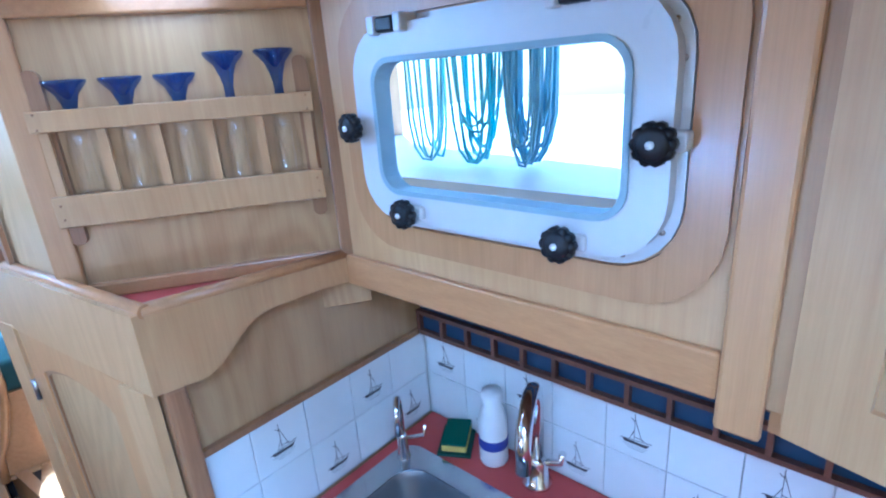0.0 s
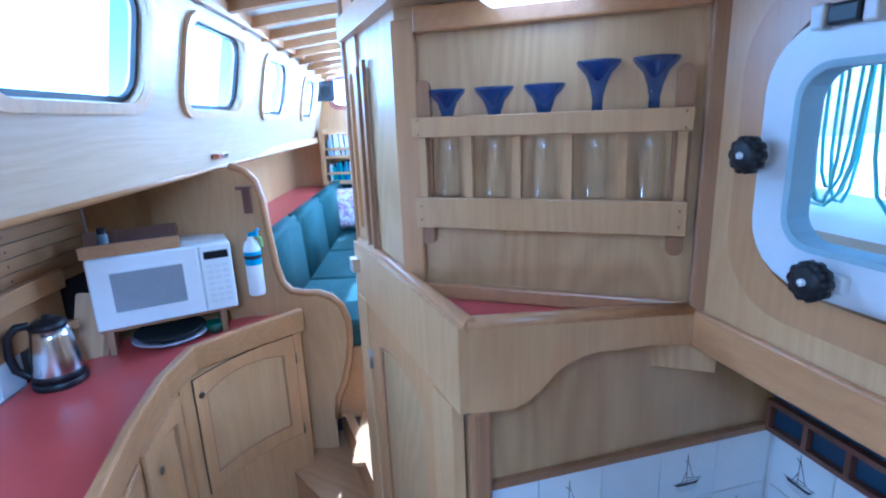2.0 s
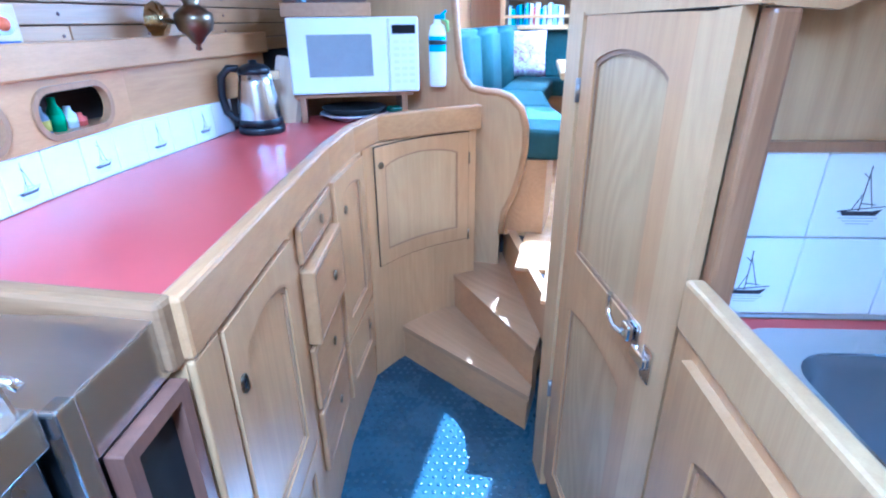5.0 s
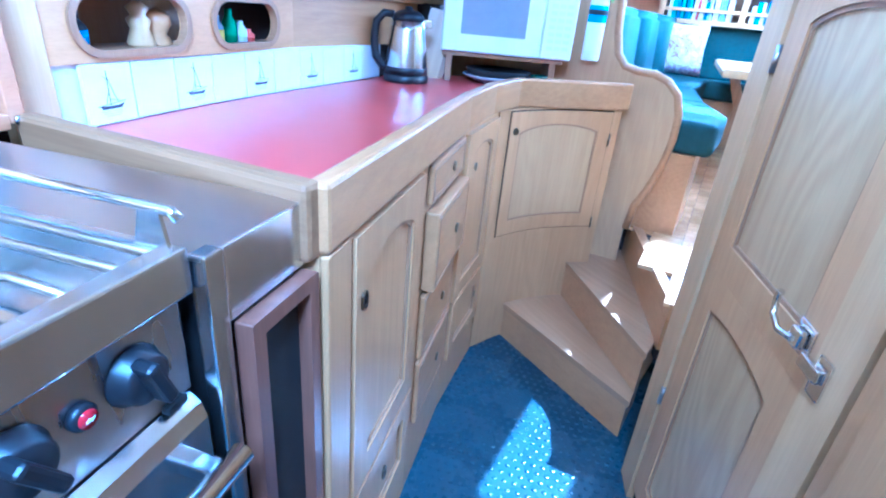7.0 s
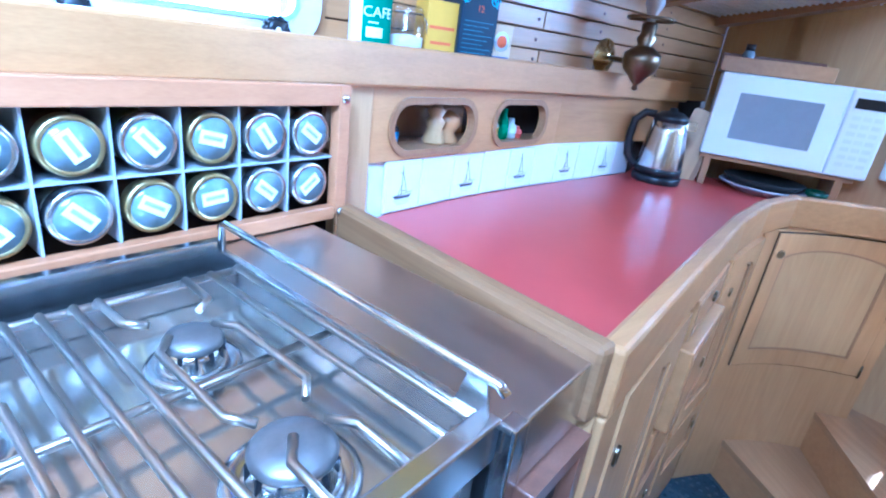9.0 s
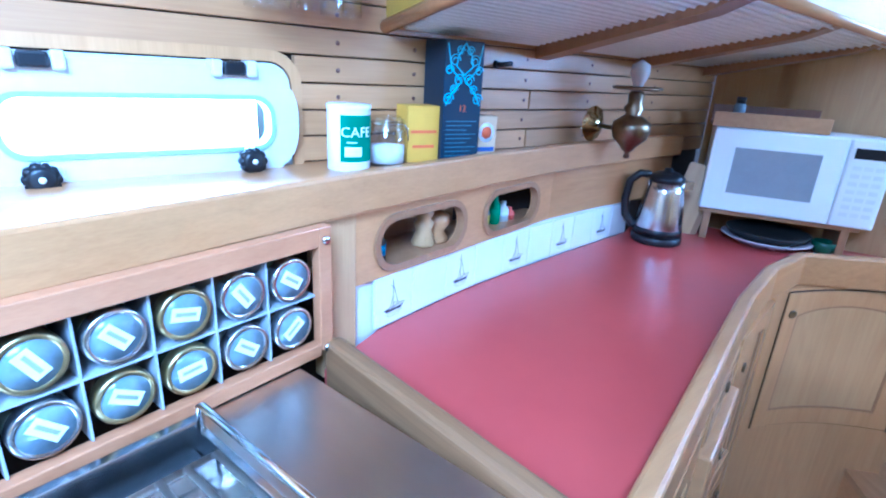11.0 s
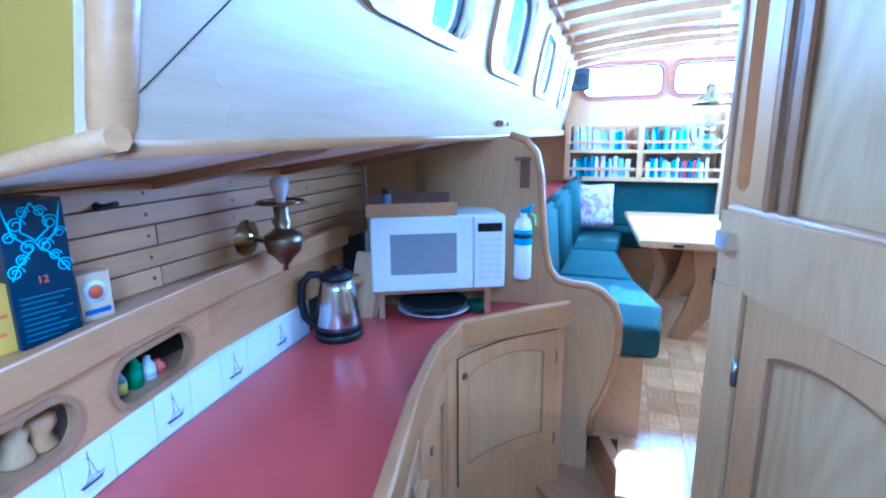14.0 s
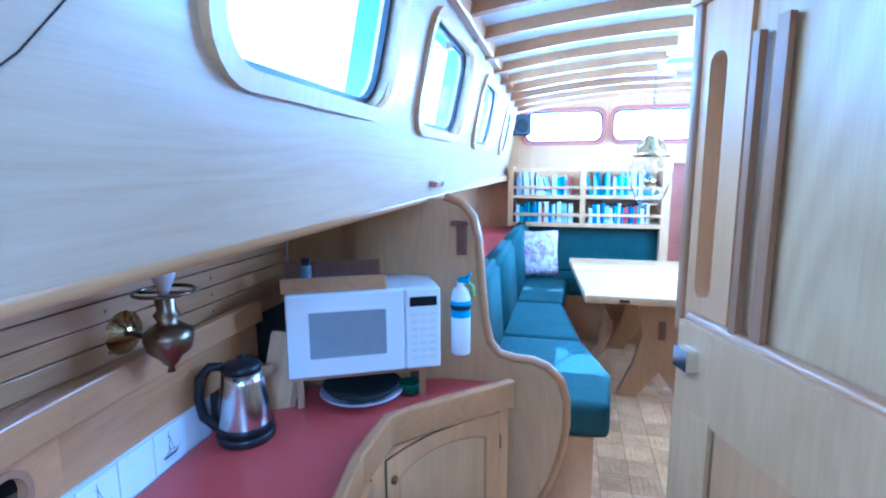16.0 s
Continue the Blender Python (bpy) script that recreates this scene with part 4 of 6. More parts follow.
def grate_bar(points):
    b = B_(); tube(b, points, 0.0042, 8); part("grate_bar", b, M_wire, stove)


for y in (0.462, 0.428, 0.286, 0.258, 0.230, 0.078, 0.046):
    grate_bar([(XB, y, 1.000), (XB + 0.010, y, GZ), (XF - 0.006, y, GZ), (XF, y, 1.004)])
for y in (0.388, 0.318, 0.198, 0.130):
    s_ = 1 if y in (0.388, 0.198) else -1
    grate_bar([(XB, y + 0.010 * s_, 1.000), (XB + 0.010, y + 0.010 * s_, GZ), (-1.045, y + 0.008 * s_, GZ), (-1.030, y - 0.010 * s_, GZ - 0.002)])
    grate_bar([(-0.995, y - 0.014 * s_, GZ), (-0.975, y + 0.004 * s_, GZ), (-0.862, y + 0.004 * s_, GZ), (-0.842, y - 0.012 * s_, GZ - 0.003)])
    grate_bar([(-0.806, y - 0.020 * s_, GZ + 0.004), (-0.785, y - 0.004 * s_, GZ + 0.004), (XF, y - 0.004 * s_, GZ)])
for x in (-1.111, -0.920, -0.726):
    grate_bar([(x, SY0 + 0.012, 1.0035), (x, SY1 - 0.012, 1.0035)])
b = B_(); tube(b, [(-1.148, SY1 - 0.006, 1.016), (-1.150, SY1 - 0.006, 1.050), (-1.140, SY1 - 0.006, 1.056), (-0.712, SY1 - 0.006, 1.052), (-0.704, SY1 - 0.006, 1.046)], 0.0050, 10); pr = part("pan_rail", b, M_chrome, stove)
b = B_(); slab(b, [(-0.752, 1.016), (-0.716, 1.016), (-0.722, 1.052), (-0.742, 1.052)], SY1 - 0.010, SY1 - 0.006); part("rail_plate", b, M_steel, pr)
for x, y in ((-0.752, 0.455), (-0.742, 0.442), (-1.140, 0.455), (-1.140, 0.060)):
    b = B_(); lathe(b, [(0.0045, 0), (0.0045, 0.003), (0.0, 0.005)], pose(x, y, 0.975), 8); part("bolt", b, M_brass, stove)

top = thing("steel_worktop", "stainless steel infill beside the stove", "worktop", group="steel infills")
M_top = mat("scuffed_worktop_steel", (0.60, 0.54, 0.47), rough=0.30, metal=1.0, vary=0.05, scale=4, stretch=(1, 6, 1), bump=0.04)
b = B_(); box(b, -1.19, -0.697, 0.480, 0.645, 1.0, 1.008, None, 0.002); part("top", b, M_top, top)
b = B_(); box(b, -0.705, -0.696, 0.506, 0.645, 0.925, 1.007, None, 0.003); part("apron", b, M_steel, top)
b = B_(); box(b, -0.714, -0.694, 0.480, 0.505, 0.02, 1.0085, None, 0.003); part("edge_post", b, M_steel, top)
b = B_(); box(b, -1.19, -0.71, 0.485, 0.64, 0.05, 0.998); part("body", b, M_steel_d, top)
copy_thing(top, pose(0, -0.618, 0))
tray = thing("tray_slot", "narrow mahogany framed tray slot", "tray slot")
TS = along((-0.70, 0.645), (-0.70, 0.515)) @ FLIP
b = B_(); ring(b, rrect(0.065, 0.65, 0.13, 0.54, 0.003), rrect(0.065, 0.65, 0.09, 0.50, 0.002), -0.022, 0.0, TS); part("frame", b, M_maho, tray)
# dark sheet paints the shade inside the tray slot
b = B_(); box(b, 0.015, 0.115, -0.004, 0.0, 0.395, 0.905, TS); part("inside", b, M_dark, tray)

# ---- jar rack ----
JM = along((-1.203, 0.70), (-1.188, 0.02))                   # u aft, y towards the hull is negative
PITCH, JN = 0.0785, 8
M_rackwood = wood("orange_oak", (0.50, 0.245, 0.105), (0.36, 0.155, 0.060), FORE)
M_grid = plain("grey_divider", (0.42, 0.42, 0.43))
jr = thing("jar_rack", "oak rack of pigeonholes holding spice jars", "jar rack", kind="")
b = B_()
box(b, -0.012, 0.012, -0.008, 0.012, 1.018, 1.226, JM, 0.002); box(b, 0.012, 0.68, -0.008, 0.012, 1.195, 1.226, JM, 0.002); box(b, 0.012, 0.68, -0.008, 0.012, 1.010, 1.032, JM, 0.002)
part("frame", b, M_rackwood, jr)
# near-black back sheet paints the shade deep in the pigeonholes
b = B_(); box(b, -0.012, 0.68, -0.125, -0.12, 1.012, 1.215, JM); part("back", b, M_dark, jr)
for i in range(JN):
    b = B_(); box(b, 0.018 + PITCH * i + PITCH - 0.0015, 0.018 + PITCH * i + PITCH + 0.0015, -0.11, 0.0, 1.033, 1.194, JM); part("divider", b, M_grid, jr)
b = B_(); box(b, 0.013, 0.66, -0.11, -0.0005, 1.1115, 1.1145, JM); part("shelf", b, M_grid, jr)
for z in (1.205, 1.022):
    b = B_(); lathe(b, [(0.007, 0), (0.007, 0.003), (0.004, 0.005)], JM @ pose(0.0, 0.012, z, -90), 10); part("screw", b, M_steel, jr)
M_gold = mat("gold_lid", (0.50, 0.42, 0.20), rough=0.3, metal=1.0, vary=0.12)
M_lidc = mat("clear_lid_centre", (0.22, 0.26, 0.29), rough=0.10, vary=0.25, scale=30)
M_spice = [plain("spice_a", (0.10, 0.12, 0.05)), plain("spice_b", (0.14, 0.08, 0.04)), plain("spice_c", (0.25, 0.23, 0.16))]
rng = random.Random(4)
for row in range(2):
    for i in range(JN):
        gold = i in ((2, 4, 6), (2, 3, 5))[row]
        j = thing("spice_jar", "round glass spice jar with a %s screw lid and paper label" % ("gold" if gold else "silver"), "jar", JM @ pose(0.018 + PITCH * (i + 0.5), 0.0, (1.153 if row == 0 else 1.0735), -90, 0, 0), "spice jars")
        b = B_(); lathe(b, [(0.0325, -0.10), (0.0325, -0.014), (0.030, -0.004)], None, 20); part("jar_body", b, M_spice[(i + row) % 3], j)
        b = B_(); lathe(b, [(0.0332, -0.014), (0.0340, -0.012), (0.0334, -0.008), (0.0340, -0.005), (0.0336, 0.002), (0.0325, 0.0045), (0.0285, 0.005), (0.0272, 0.003)], None, 24); part("lid", b, M_gold if gold else M_steel, j)
        b = B_(); lathe(b, [(0.0275, 0.002), (0.0275, 0.0032), (0.0, 0.0034)], None, 20); part("lid_centre", b, M_lidc, j)
        a = rng.uniform(-70, 70)
        b = B_(); box(b, -0.018, 0.018, -0.009, 0.009, 0.0035, 0.0042, pose(0, 0, 0, 0, 0, a)); la = part("label", b, M_paper, j, "white paper label")
        b = B_(); box(b, -0.013, 0.013, -0.003, 0.002, 0.0042, 0.0046, pose(0, 0, 0, 0, 0, a)); part("writing", b, plain("pencil", (0.32, 0.32, 0.33)) if (i == 0 and row == 0) else bpy.data.materials["pencil"], j)

# ---- ports ----
def port(m, cx, cz, w, h, gl, knobs, label, n, lip=0.095, rad=0.102):
    """An opening port: m has u along the wall, -y into the room."""
    p = thing("window_%d" % n, label, "window", kind="structure")
    b = B_(); ring(b, rrect(cx, cz, w + lip, h + lip, rad), rrect(cx, cz, w + 0.006, h + 0.006, rad - 0.018), -0.010, 0.004, m); part("surround", b, M_oak, p, "rounded oak surround")
    b = B_(); ring(b, rrect(cx, cz, w, h, rad - 0.020), rrect(cx, cz, w - 0.05, h - 0.05, rad - 0.037), -0.008, 0.03, m); part("outer_flange", b, M_port, p)
    gx, gz, gw, gh, gr = gl
    b = B_(); ring(b, rrect(gx, gz, gw + 0.105, gh + 0.105, 0.075), rrect(gx, gz, gw + 0.014, gh + 0.014, gr + 0.005), -0.030, -0.002, m)
    lf = part("port_light", b, M_port, p, "white enamelled hinged frame")
    b = B_(); ring(b, rrect(gx, gz, gw + 0.016, gh + 0.016, gr + 0.006), rrect(gx, gz, gw, gh, gr), -0.034, 0.0, m); part("gasket", b, plain("grey_seal", (0.35, 0.45, 0.5)), lf)
    b = B_(); slab(b, rrect(gx, gz, gw + 0.01, gh + 0.01, gr), -0.020, -0.012, m); g = part("pane", b, M_pane, lf); g.visible_shadow = False
    for u, z, ang in knobs:
        b = B_()
        for k in range(10):
            a = 2 * math.pi * k / 10
            lathe(b, [(0.0075, -0.007), (0.0075, 0.007)], m @ pose(u, -0.052, z, 90, 0, 0) @ pose(0.0165 * math.cos(a), 0.0165 * math.sin(a), 0), 8)
        lathe(b, [(0.0185, -0.008), (0.0185, 0.008), (0.012, 0.011)], m @ pose(u, -0.052, z, 90, 0, 0), 20)
        k = part("knob", b, M_black, p, "scalloped black dog knob")
        b = B_(); lathe(b, [(0.0045, 0.0), (0.0045, 0.014)], m @ pose(u, -0.052, z, 90, 0, 0), 8); tube(b, [(u, -0.005, z), (u, -0.05, z)], 0.005, 8, m); part("stud", b, M_plastic, k)
        b = B_(); box(b, -0.012, 0.028, -0.038, -0.012, -0.011, 0.011, m @ pose(u, 0, z) @ pose(0, 0, 0, 0, ang, 0), 0.004); part("lug", b, M_port, p)
    for q in (-0.30, 0.27):
        b = B_(); u = cx + q * w; zz = cz + h / 2 - 0.012
        for s in (-0.028, 0.028):
            box(b, u + s - 0.008, u + s + 0.008, -0.044, -0.006, zz - 0.012, zz + 0.014, m, 0.003)
        tube(b, [(u - 0.034, -0.034, zz + 0.006), (u + 0.034, -0.034, zz + 0.006)], 0.0055, 8, m); part("hinge", b, M_port, p)
        b = B_(); box(b, u - 0.018, u + 0.018, -0.044, -0.008, zz - 0.010, zz + 0.012, m, 0.004); part("hinge_block", b, M_black, p)
    for i in range(10):
        t = rrect(cx, cz, w - 0.022, h - 0.022, 0.075, 6)[int(i * 2.8) % 28]
        b = B_(); lathe(b, [(0.0042, 0), (0.0038, 0.0015), (0.0, 0.002)], m @ pose(t[0], -0.008, t[1], 90), 8); part("screw", b, M_steel_d, p)
    return p


port(SM, 0.418, 1.703, 0.525, 0.325, (0.418, 1.705, 0.40, 0.195, 0.035),
     [(0.17, 1.707, 180), (0.274, 1.574, 0), (0.549, 1.569, 0), (0.659, 1.697, 0)], "white opening port with black dog knobs above the sink", 8)
port(HM @ pose(0, 0.004, 0), 0.270, 1.338, 0.46, 0.228, (0.268, 1.352, 0.37, 0.078, 0.028),
     [(0.410, 1.291, 0), (0.117, 1.283, 0)], "white opening port in the planked hull side", 9, 0.045, 0.058)


# ---- galley: things on counter, walls and shelf ----
def turned(name, label, category, m, pieces, group=""):
    """A thing of turned parts: (part, profile, material, label)."""
    t = thing(name, label, category, m, group)
    for nm, prof, mt, *lb in pieces:
        b = B_(); lathe(b, prof, None, 24, nm != "bowl" or mt is not M_glass); part(nm, b, mt, t, lb[0] if lb else "")
    return t


# microwave: local x to its right, y to the back
MW = along((-0.970, 2.052), (-0.512, 2.172)) @ pose(0, 0, 1.078)
mw = thing("microwave", "white microwave oven standing on a wooden stand", "microwave", MW)
b = B_(); box(b, 0, 0.468, 0.012, 0.22, 0, 0.262, None, 0.006); part("case", b, M_plastic, mw)
b = B_(); box(b, 0.0, 0.352, 0.0, 0.014, 0.002, 0.260, None, 0.006); d = part("door", b, M_plastic, mw)
b = B_(); box(b, 0.066, 0.296, -0.002, 0.001, 0.062, 0.205, None, 0.0); part("door_window", b, M_screen, d, "grey dotted glass")
b = B_(); ring(b, rrect(0.181, 0.133, 0.25, 0.165, 0.004), rrect(0.181, 0.133, 0.230, 0.144, 0.003), -0.0035, 0.001); part("window_bezel", b, M_plastic, d)
b = B_(); box(b, 0.356, 0.468, 0.0, 0.014, 0.002, 0.260, None, 0.006); d = part("control_panel", b, M_plastic, mw)
b = B_(); box(b, 0.370, 0.456, -0.002, 0.001, 0.205, 0.235); part("display", b, M_clock, d, "black clock display")
key_mat = plain("grey_key", (0.755, 0.755, 0.755))
for r in range(7):
    for q in range(3):
        b = B_(); box(b, 0.374 + q * 0.028, 0.396 + q * 0.028, -0.001, 0.001, 0.172 - r * 0.023, 0.184 - r * 0.023); part("key", b, key_mat, d)
stand = thing("microwave_stand", "low wooden stand with two legs under the microwave", "stand", MW)
for x in (0.02, 0.40):
    b = B_(); box(b, x, x + 0.022, 0.02, 0.20, -0.103, -0.012, None, 0.002); part("leg", b, M_trim, stand)
b = B_(); box(b, 0.005, 0.445, 0.02, 0.21, -0.014, -0.001, None, 0.002); part("board", b, M_trim, stand)
turned("dish", "shallow white bowl stacked on a dark plate", "bowl", MW @ pose(0.22, 0.07, -0.103), [("plate", [(0.08, 0.0), (0.115, 0.018), (0.135, 0.026), (0.13, 0.03), (0.08, 0.008)], plain("lilac_glaze", (0.46, 0.42, 0.45), 0.25)), ("bowl", [(0.07, 0.012), (0.11, 0.032), (0.125, 0.048), (0.12, 0.05), (0.07, 0.03)], M_dark)])
turned("green_bowl", "small dark green bowl under the microwave", "bowl", MW @ pose(0.375, 0.045, -0.103) @ Matrix.Scale(0.9, 4), [("bowl", [(0.020, 0.0), (0.034, 0.020), (0.040, 0.048), (0.037, 0.050), (0.030, 0.022), (0.0, 0.008)], plain("dark_green_glaze", (0.02, 0.07, 0.035), 0.25))])
tr = thing("wooden_tray", "varnished wooden tray on top of the microwave", "tray", MW @ pose(0, 0, 0.263))
b = B_(); box(b, -0.012, 0.30, 0.015, 0.20, 0, 0.008, None, 0.002); part("base", b, M_trim, tr)
b = B_(); box(b, -0.012, 0.30, 0.012, 0.020, 0.0, 0.045, None, 0.002); part("front_rail", b, M_plank, tr)
b = B_(); box(b, -0.012, 0.30, 0.195, 0.203, 0.0, 0.062, None, 0.002); part("back_rail", b, M_maho, tr)
turned("spice_bottle", "small glass bottle with a black cap", "bottle", MW @ pose(0.06, 0.10, 0.271), [("glass_body", [(0.018, 0), (0.018, 0.055), (0.012, 0.065)], M_lidc), ("cap", [(0.014, 0.062), (0.014, 0.082)], M_black)])

# kettle
KT = pose(-1.048, 1.915, CZ, 0, 0, 20) @ Matrix.Scale(1.06, 4)
ket = thing("kettle", "brushed steel electric kettle with black handle and base", "kettle", KT)
b = B_(); lathe(b, [(0.070, 0.0), (0.073, 0.004), (0.073, 0.020), (0.069, 0.024)], None, 28); part("base", b, M_black, ket)
b = B_(); lathe(b, [(0.068, 0.024), (0.068, 0.045), (0.063, 0.10), (0.054, 0.155), (0.050, 0.185)], None, 28); part("body", b, M_steel, ket)
b = B_(); lathe(b, [(0.069, 0.024), (0.0692, 0.046), (0.068, 0.047)], None, 28); part("band", b, M_black, ket)
b = B_(); lathe(b, [(0.051, 0.184), (0.049, 0.198), (0.032, 0.210), (0.012, 0.214), (0.012, 0.222), (0.0, 0.225)], None, 24); part("lid", b, M_black, ket)
b = B_(); tube(b, [(-0.045, 0, 0.198), (-0.075, 0, 0.200), (-0.100, 0, 0.175), (-0.106, 0, 0.12), (-0.098, 0, 0.07), (-0.075, 0, 0.045), (-0.062, 0, 0.04)], 0.012, 10); part("handle", b, M_black, ket)
b = B_(); prism(b, [(0.045, -0.018), (0.075, 0.0), (0.045, 0.018)], 0.165, 0.19); part("spout", b, M_steel, ket)
for i, (dx, a, mt) in enumerate(((0.0, 12, M_pale), (0.03, 15, M_trim))):
    cb = thing("cutting_board", "small wooden board leaning behind the kettle", "board", pose(-1.03 + dx, 2.075 + 0.012 * i, CZ, -8, a, 18))
    b = B_(); slab(b, rrect(0, 0.12, 0.09 - 0.03 * i, 0.24 + 0.03 * i, 0.012), 0, 0.010); part("board", b, mt, cb)

# brass gimbal lamp on the planking
lm = thing("wall_lamp", "aged brass gimbal oil lamp with a glass bulb", "lamp", pose(-1.112, 1.700, 1.333))
b = B_(); lathe(b, [(0.055, 0.0), (0.052, 0.008), (0.030, 0.014), (0.022, 0.026), (0.0, 0.030)], Matrix.Translation((-0.136, 0.040, 0.0)) @ pose(0, 0, 0, 0, 90, -12), 24); part("wall_plate", b, M_brassb, lm)
b = B_(); tube(b, [(-0.12, 0.036, 0), (-0.07, 0.02, -0.004), (-0.035, 0.01, 0.0)], 0.007, 8); part("arm", b, M_brass, lm)
b = B_(); lathe(b, [(0.0, -0.083), (0.010, -0.078), (0.006, -0.066), (0.016, -0.058), (0.024, -0.046), (0.046, -0.026), (0.053, 0.0), (0.050, 0.018), (0.030, 0.032), (0.020, 0.040), (0.028, 0.056), (0.020, 0.068), (0.022, 0.092), (0.016, 0.10)], None, 24); part("reservoir", b, M_brass, lm)
b = B_(); tube(b, [(0.062 * math.cos(2 * math.pi * i / 24), 0.062 * math.sin(2 * math.pi * i / 24), 0.108) for i in range(25)], 0.0045, 6); tube(b, [(-0.06, 0, 0.106), (0.06, 0, 0.106)], 0.004, 6); part("gallery_ring", b, M_brass, lm)
b = B_(); lathe(b, [(0.012, 0.10), (0.014, 0.118), (0.026, 0.145), (0.024, 0.168), (0.0, 0.182)], None, 20); part("bulb", b, mat("frosted_bulb", (0.85, 0.85, 0.84), rough=0.2, trans=0.5, vary=0.04), lm, "frosted glass bulb")

# fire extinguisher, hook and grab block on the partition
EX = BOAT @ pose(-0.918, 2.135, 1.085)
ex = thing("fire_extinguisher", "white fire extinguisher with a blue label strapped to the partition", "extinguisher", EX)
M_exl = plain("blue_label", (0.10, 0.35, 0.60))
b = B_(); lathe(b, [(0.030, 0.0), (0.033, 0.006), (0.033, 0.195), (0.026, 0.222), (0.013, 0.232), (0.013, 0.245)], None, 20); part("cylinder", b, M_plastic, ex)
b = B_(); lathe(b, [(0.0334, 0.13), (0.0336, 0.131), (0.0336, 0.185), (0.0334, 0.186)], None, 20); part("label_band", b, M_exl, ex, "blue printed label")
b = B_(); lathe(b, [(0.0338, 0.155), (0.035, 0.157), (0.035, 0.170), (0.0338, 0.172)], None, 20); part("strap", b, M_black, ex)
b = B_(); box(b, -0.010, 0.030, -0.008, 0.008, 0.245, 0.262, None, 0.003); tube(b, [(0.0, 0, 0.25), (0.035, 0, 0.275)], 0.005, 8); part("valve", b, M_exl, ex)
b = B_(); tube(b, [(0.012, 0.0, 0.25), (0.04, 0.0, 0.235), (0.042, 0.0, 0.20)], 0.006, 8); part("nozzle", b, plain("green_tag", (0.35, 0.55, 0.15)), ex)
hk = thing("wall_hook", "small mahogany hook block on the partition", "hook", BOAT @ pose(-0.925, 2.17, 1.47))
b = B_(); box(b, -0.012, 0.022, -0.016, 0, -0.05, 0.05, None, 0.003); part("block", b, M_maho, hk)
b = B_(); box(b, -0.03, 0.03, -0.03, -0.001, 0.048, 0.062, None, 0.003); part("cap", b, M_maho, hk)
gb = thing("window_catch", "small red-brown wooden catch on the cabin side", "catch", CM @ pose(1.56, -0.004, 1.655))
b = B_(); box(b, -0.05, 0.01, -0.024, 0, -0.009, 0.009, None, 0.002); part("block", b, M_redwood, gb)
b = B_(); box(b, 0.01, 0.06, -0.024, 0, -0.009, 0.009, None, 0.002); part("plate", b, M_steel, gb)

# packages on the shelf
SHZ = 1.272
def package(name, label, category, x, y, w, d, h, mt, turn=-80):
    t = thing(name, label, category, pose(x, y, SHZ, 0, 0, turn + 150))
    b = B_(); box(b, -w / 2, w / 2, -d / 2, d / 2, 0, h, None, 0.002); part("carton", b, mt, t)
    return t
def face(t, nm, u0, u1, z0, z1, d, mt):
    b = B_(); box(b, u0, u1, -d / 2 - 0.0012, -d / 2, z0, z1); return part(nm, b, mt, t)
M_green = plain("green_print", (0.01, 0.17, 0.08)); M_yel = plain("yellow_carton", (0.62, 0.36, 0.03)); M_navy = plain("dark_blue_carton", (0.006, 0.020, 0.040), 0.35)
M_cyan = plain("silver_blue_print", (0.20, 0.55, 0.70)); M_orange = plain("orange_print", (0.60, 0.12, 0.03))
can = thing("coffee_can", "round white and green coffee can", "can", pose(-1.345, 0.880, SHZ, 0, 0, 52) @ Matrix.Scale(0.80, 4))
b = B_(); lathe(b, [(0.049, 0), (0.050, 0.002), (0.050, 0.136), (0.051, 0.138), (0.051, 0.146), (0.048, 0.148)], None, 28); part("tin", b, M_plastic, can)
b = B_()
for i in range(16):
    a0, a1 = radians(-115 + i * 8), radians(-115 + (i + 1) * 8)
    for z0, z1 in ((0.022, 0.126),):
        vs = [b.verts.new((0.0506 * math.cos(a), 0.0506 * math.sin(a), z)) for a, z in ((a0, z0), (a1, z0), (a1, z1), (a0, z1))]
        b.faces.new(vs)
part("green_label", b, M_green, can, "green printed label")


def lettering(text, size, m, parent, mt, wrap=0.0):
    cu = bpy.data.curves.new("letters", "FONT")
    cu.body, cu.size, cu.extrude, cu.align_x, cu.resolution_u = text, size, 0.0004, "CENTER", 2
    tmp = bpy.data.objects.new("letters", cu)
    scene.collection.objects.link(tmp)
    me = bpy.data.meshes.new_from_object(tmp.evaluated_get(bpy.context.evaluated_depsgraph_get()))
    bpy.data.objects.remove(tmp)
    me.transform(m)
    if wrap:
        for v in me.vertices:
            a = v.co.x / wrap - math.pi / 2
            r = wrap + 0.0008 - v.co.y
            v.co.x, v.co.y = r * math.cos(a), r * math.sin(a)
    me.materials.clear()
    me.materials.append(mt)
    ob = new("lettering", me)
    ob.parent = parent
    return ob


M_ltr = plain("white_print", (0.8, 0.8, 0.78))
lettering("CAFE", 0.032, pose(0.016, 0, 0.078, 90, 0, 0), can, M_ltr, 0.0506)
b = B_()
for z, w in ((0.045, 0.040), (0.066, 0.024)):
    for i in range(6):
        a0 = radians(-90) + (w / 0.0506) * (i / 6 - 0.3); a1 = a0 + w / 0.0506 / 6
        hgt = 0.022 if z < 0.05 else 0.003
        b.faces.new([b.verts.new((0.0512 * math.cos(a), 0.0512 * math.sin(a), q)) for a, q in ((a0, z - hgt / 2), (a1, z - hgt / 2), (a1, z + hgt / 2), (a0, z + hgt / 2))])
part("name_bar", b, M_ltr, can)
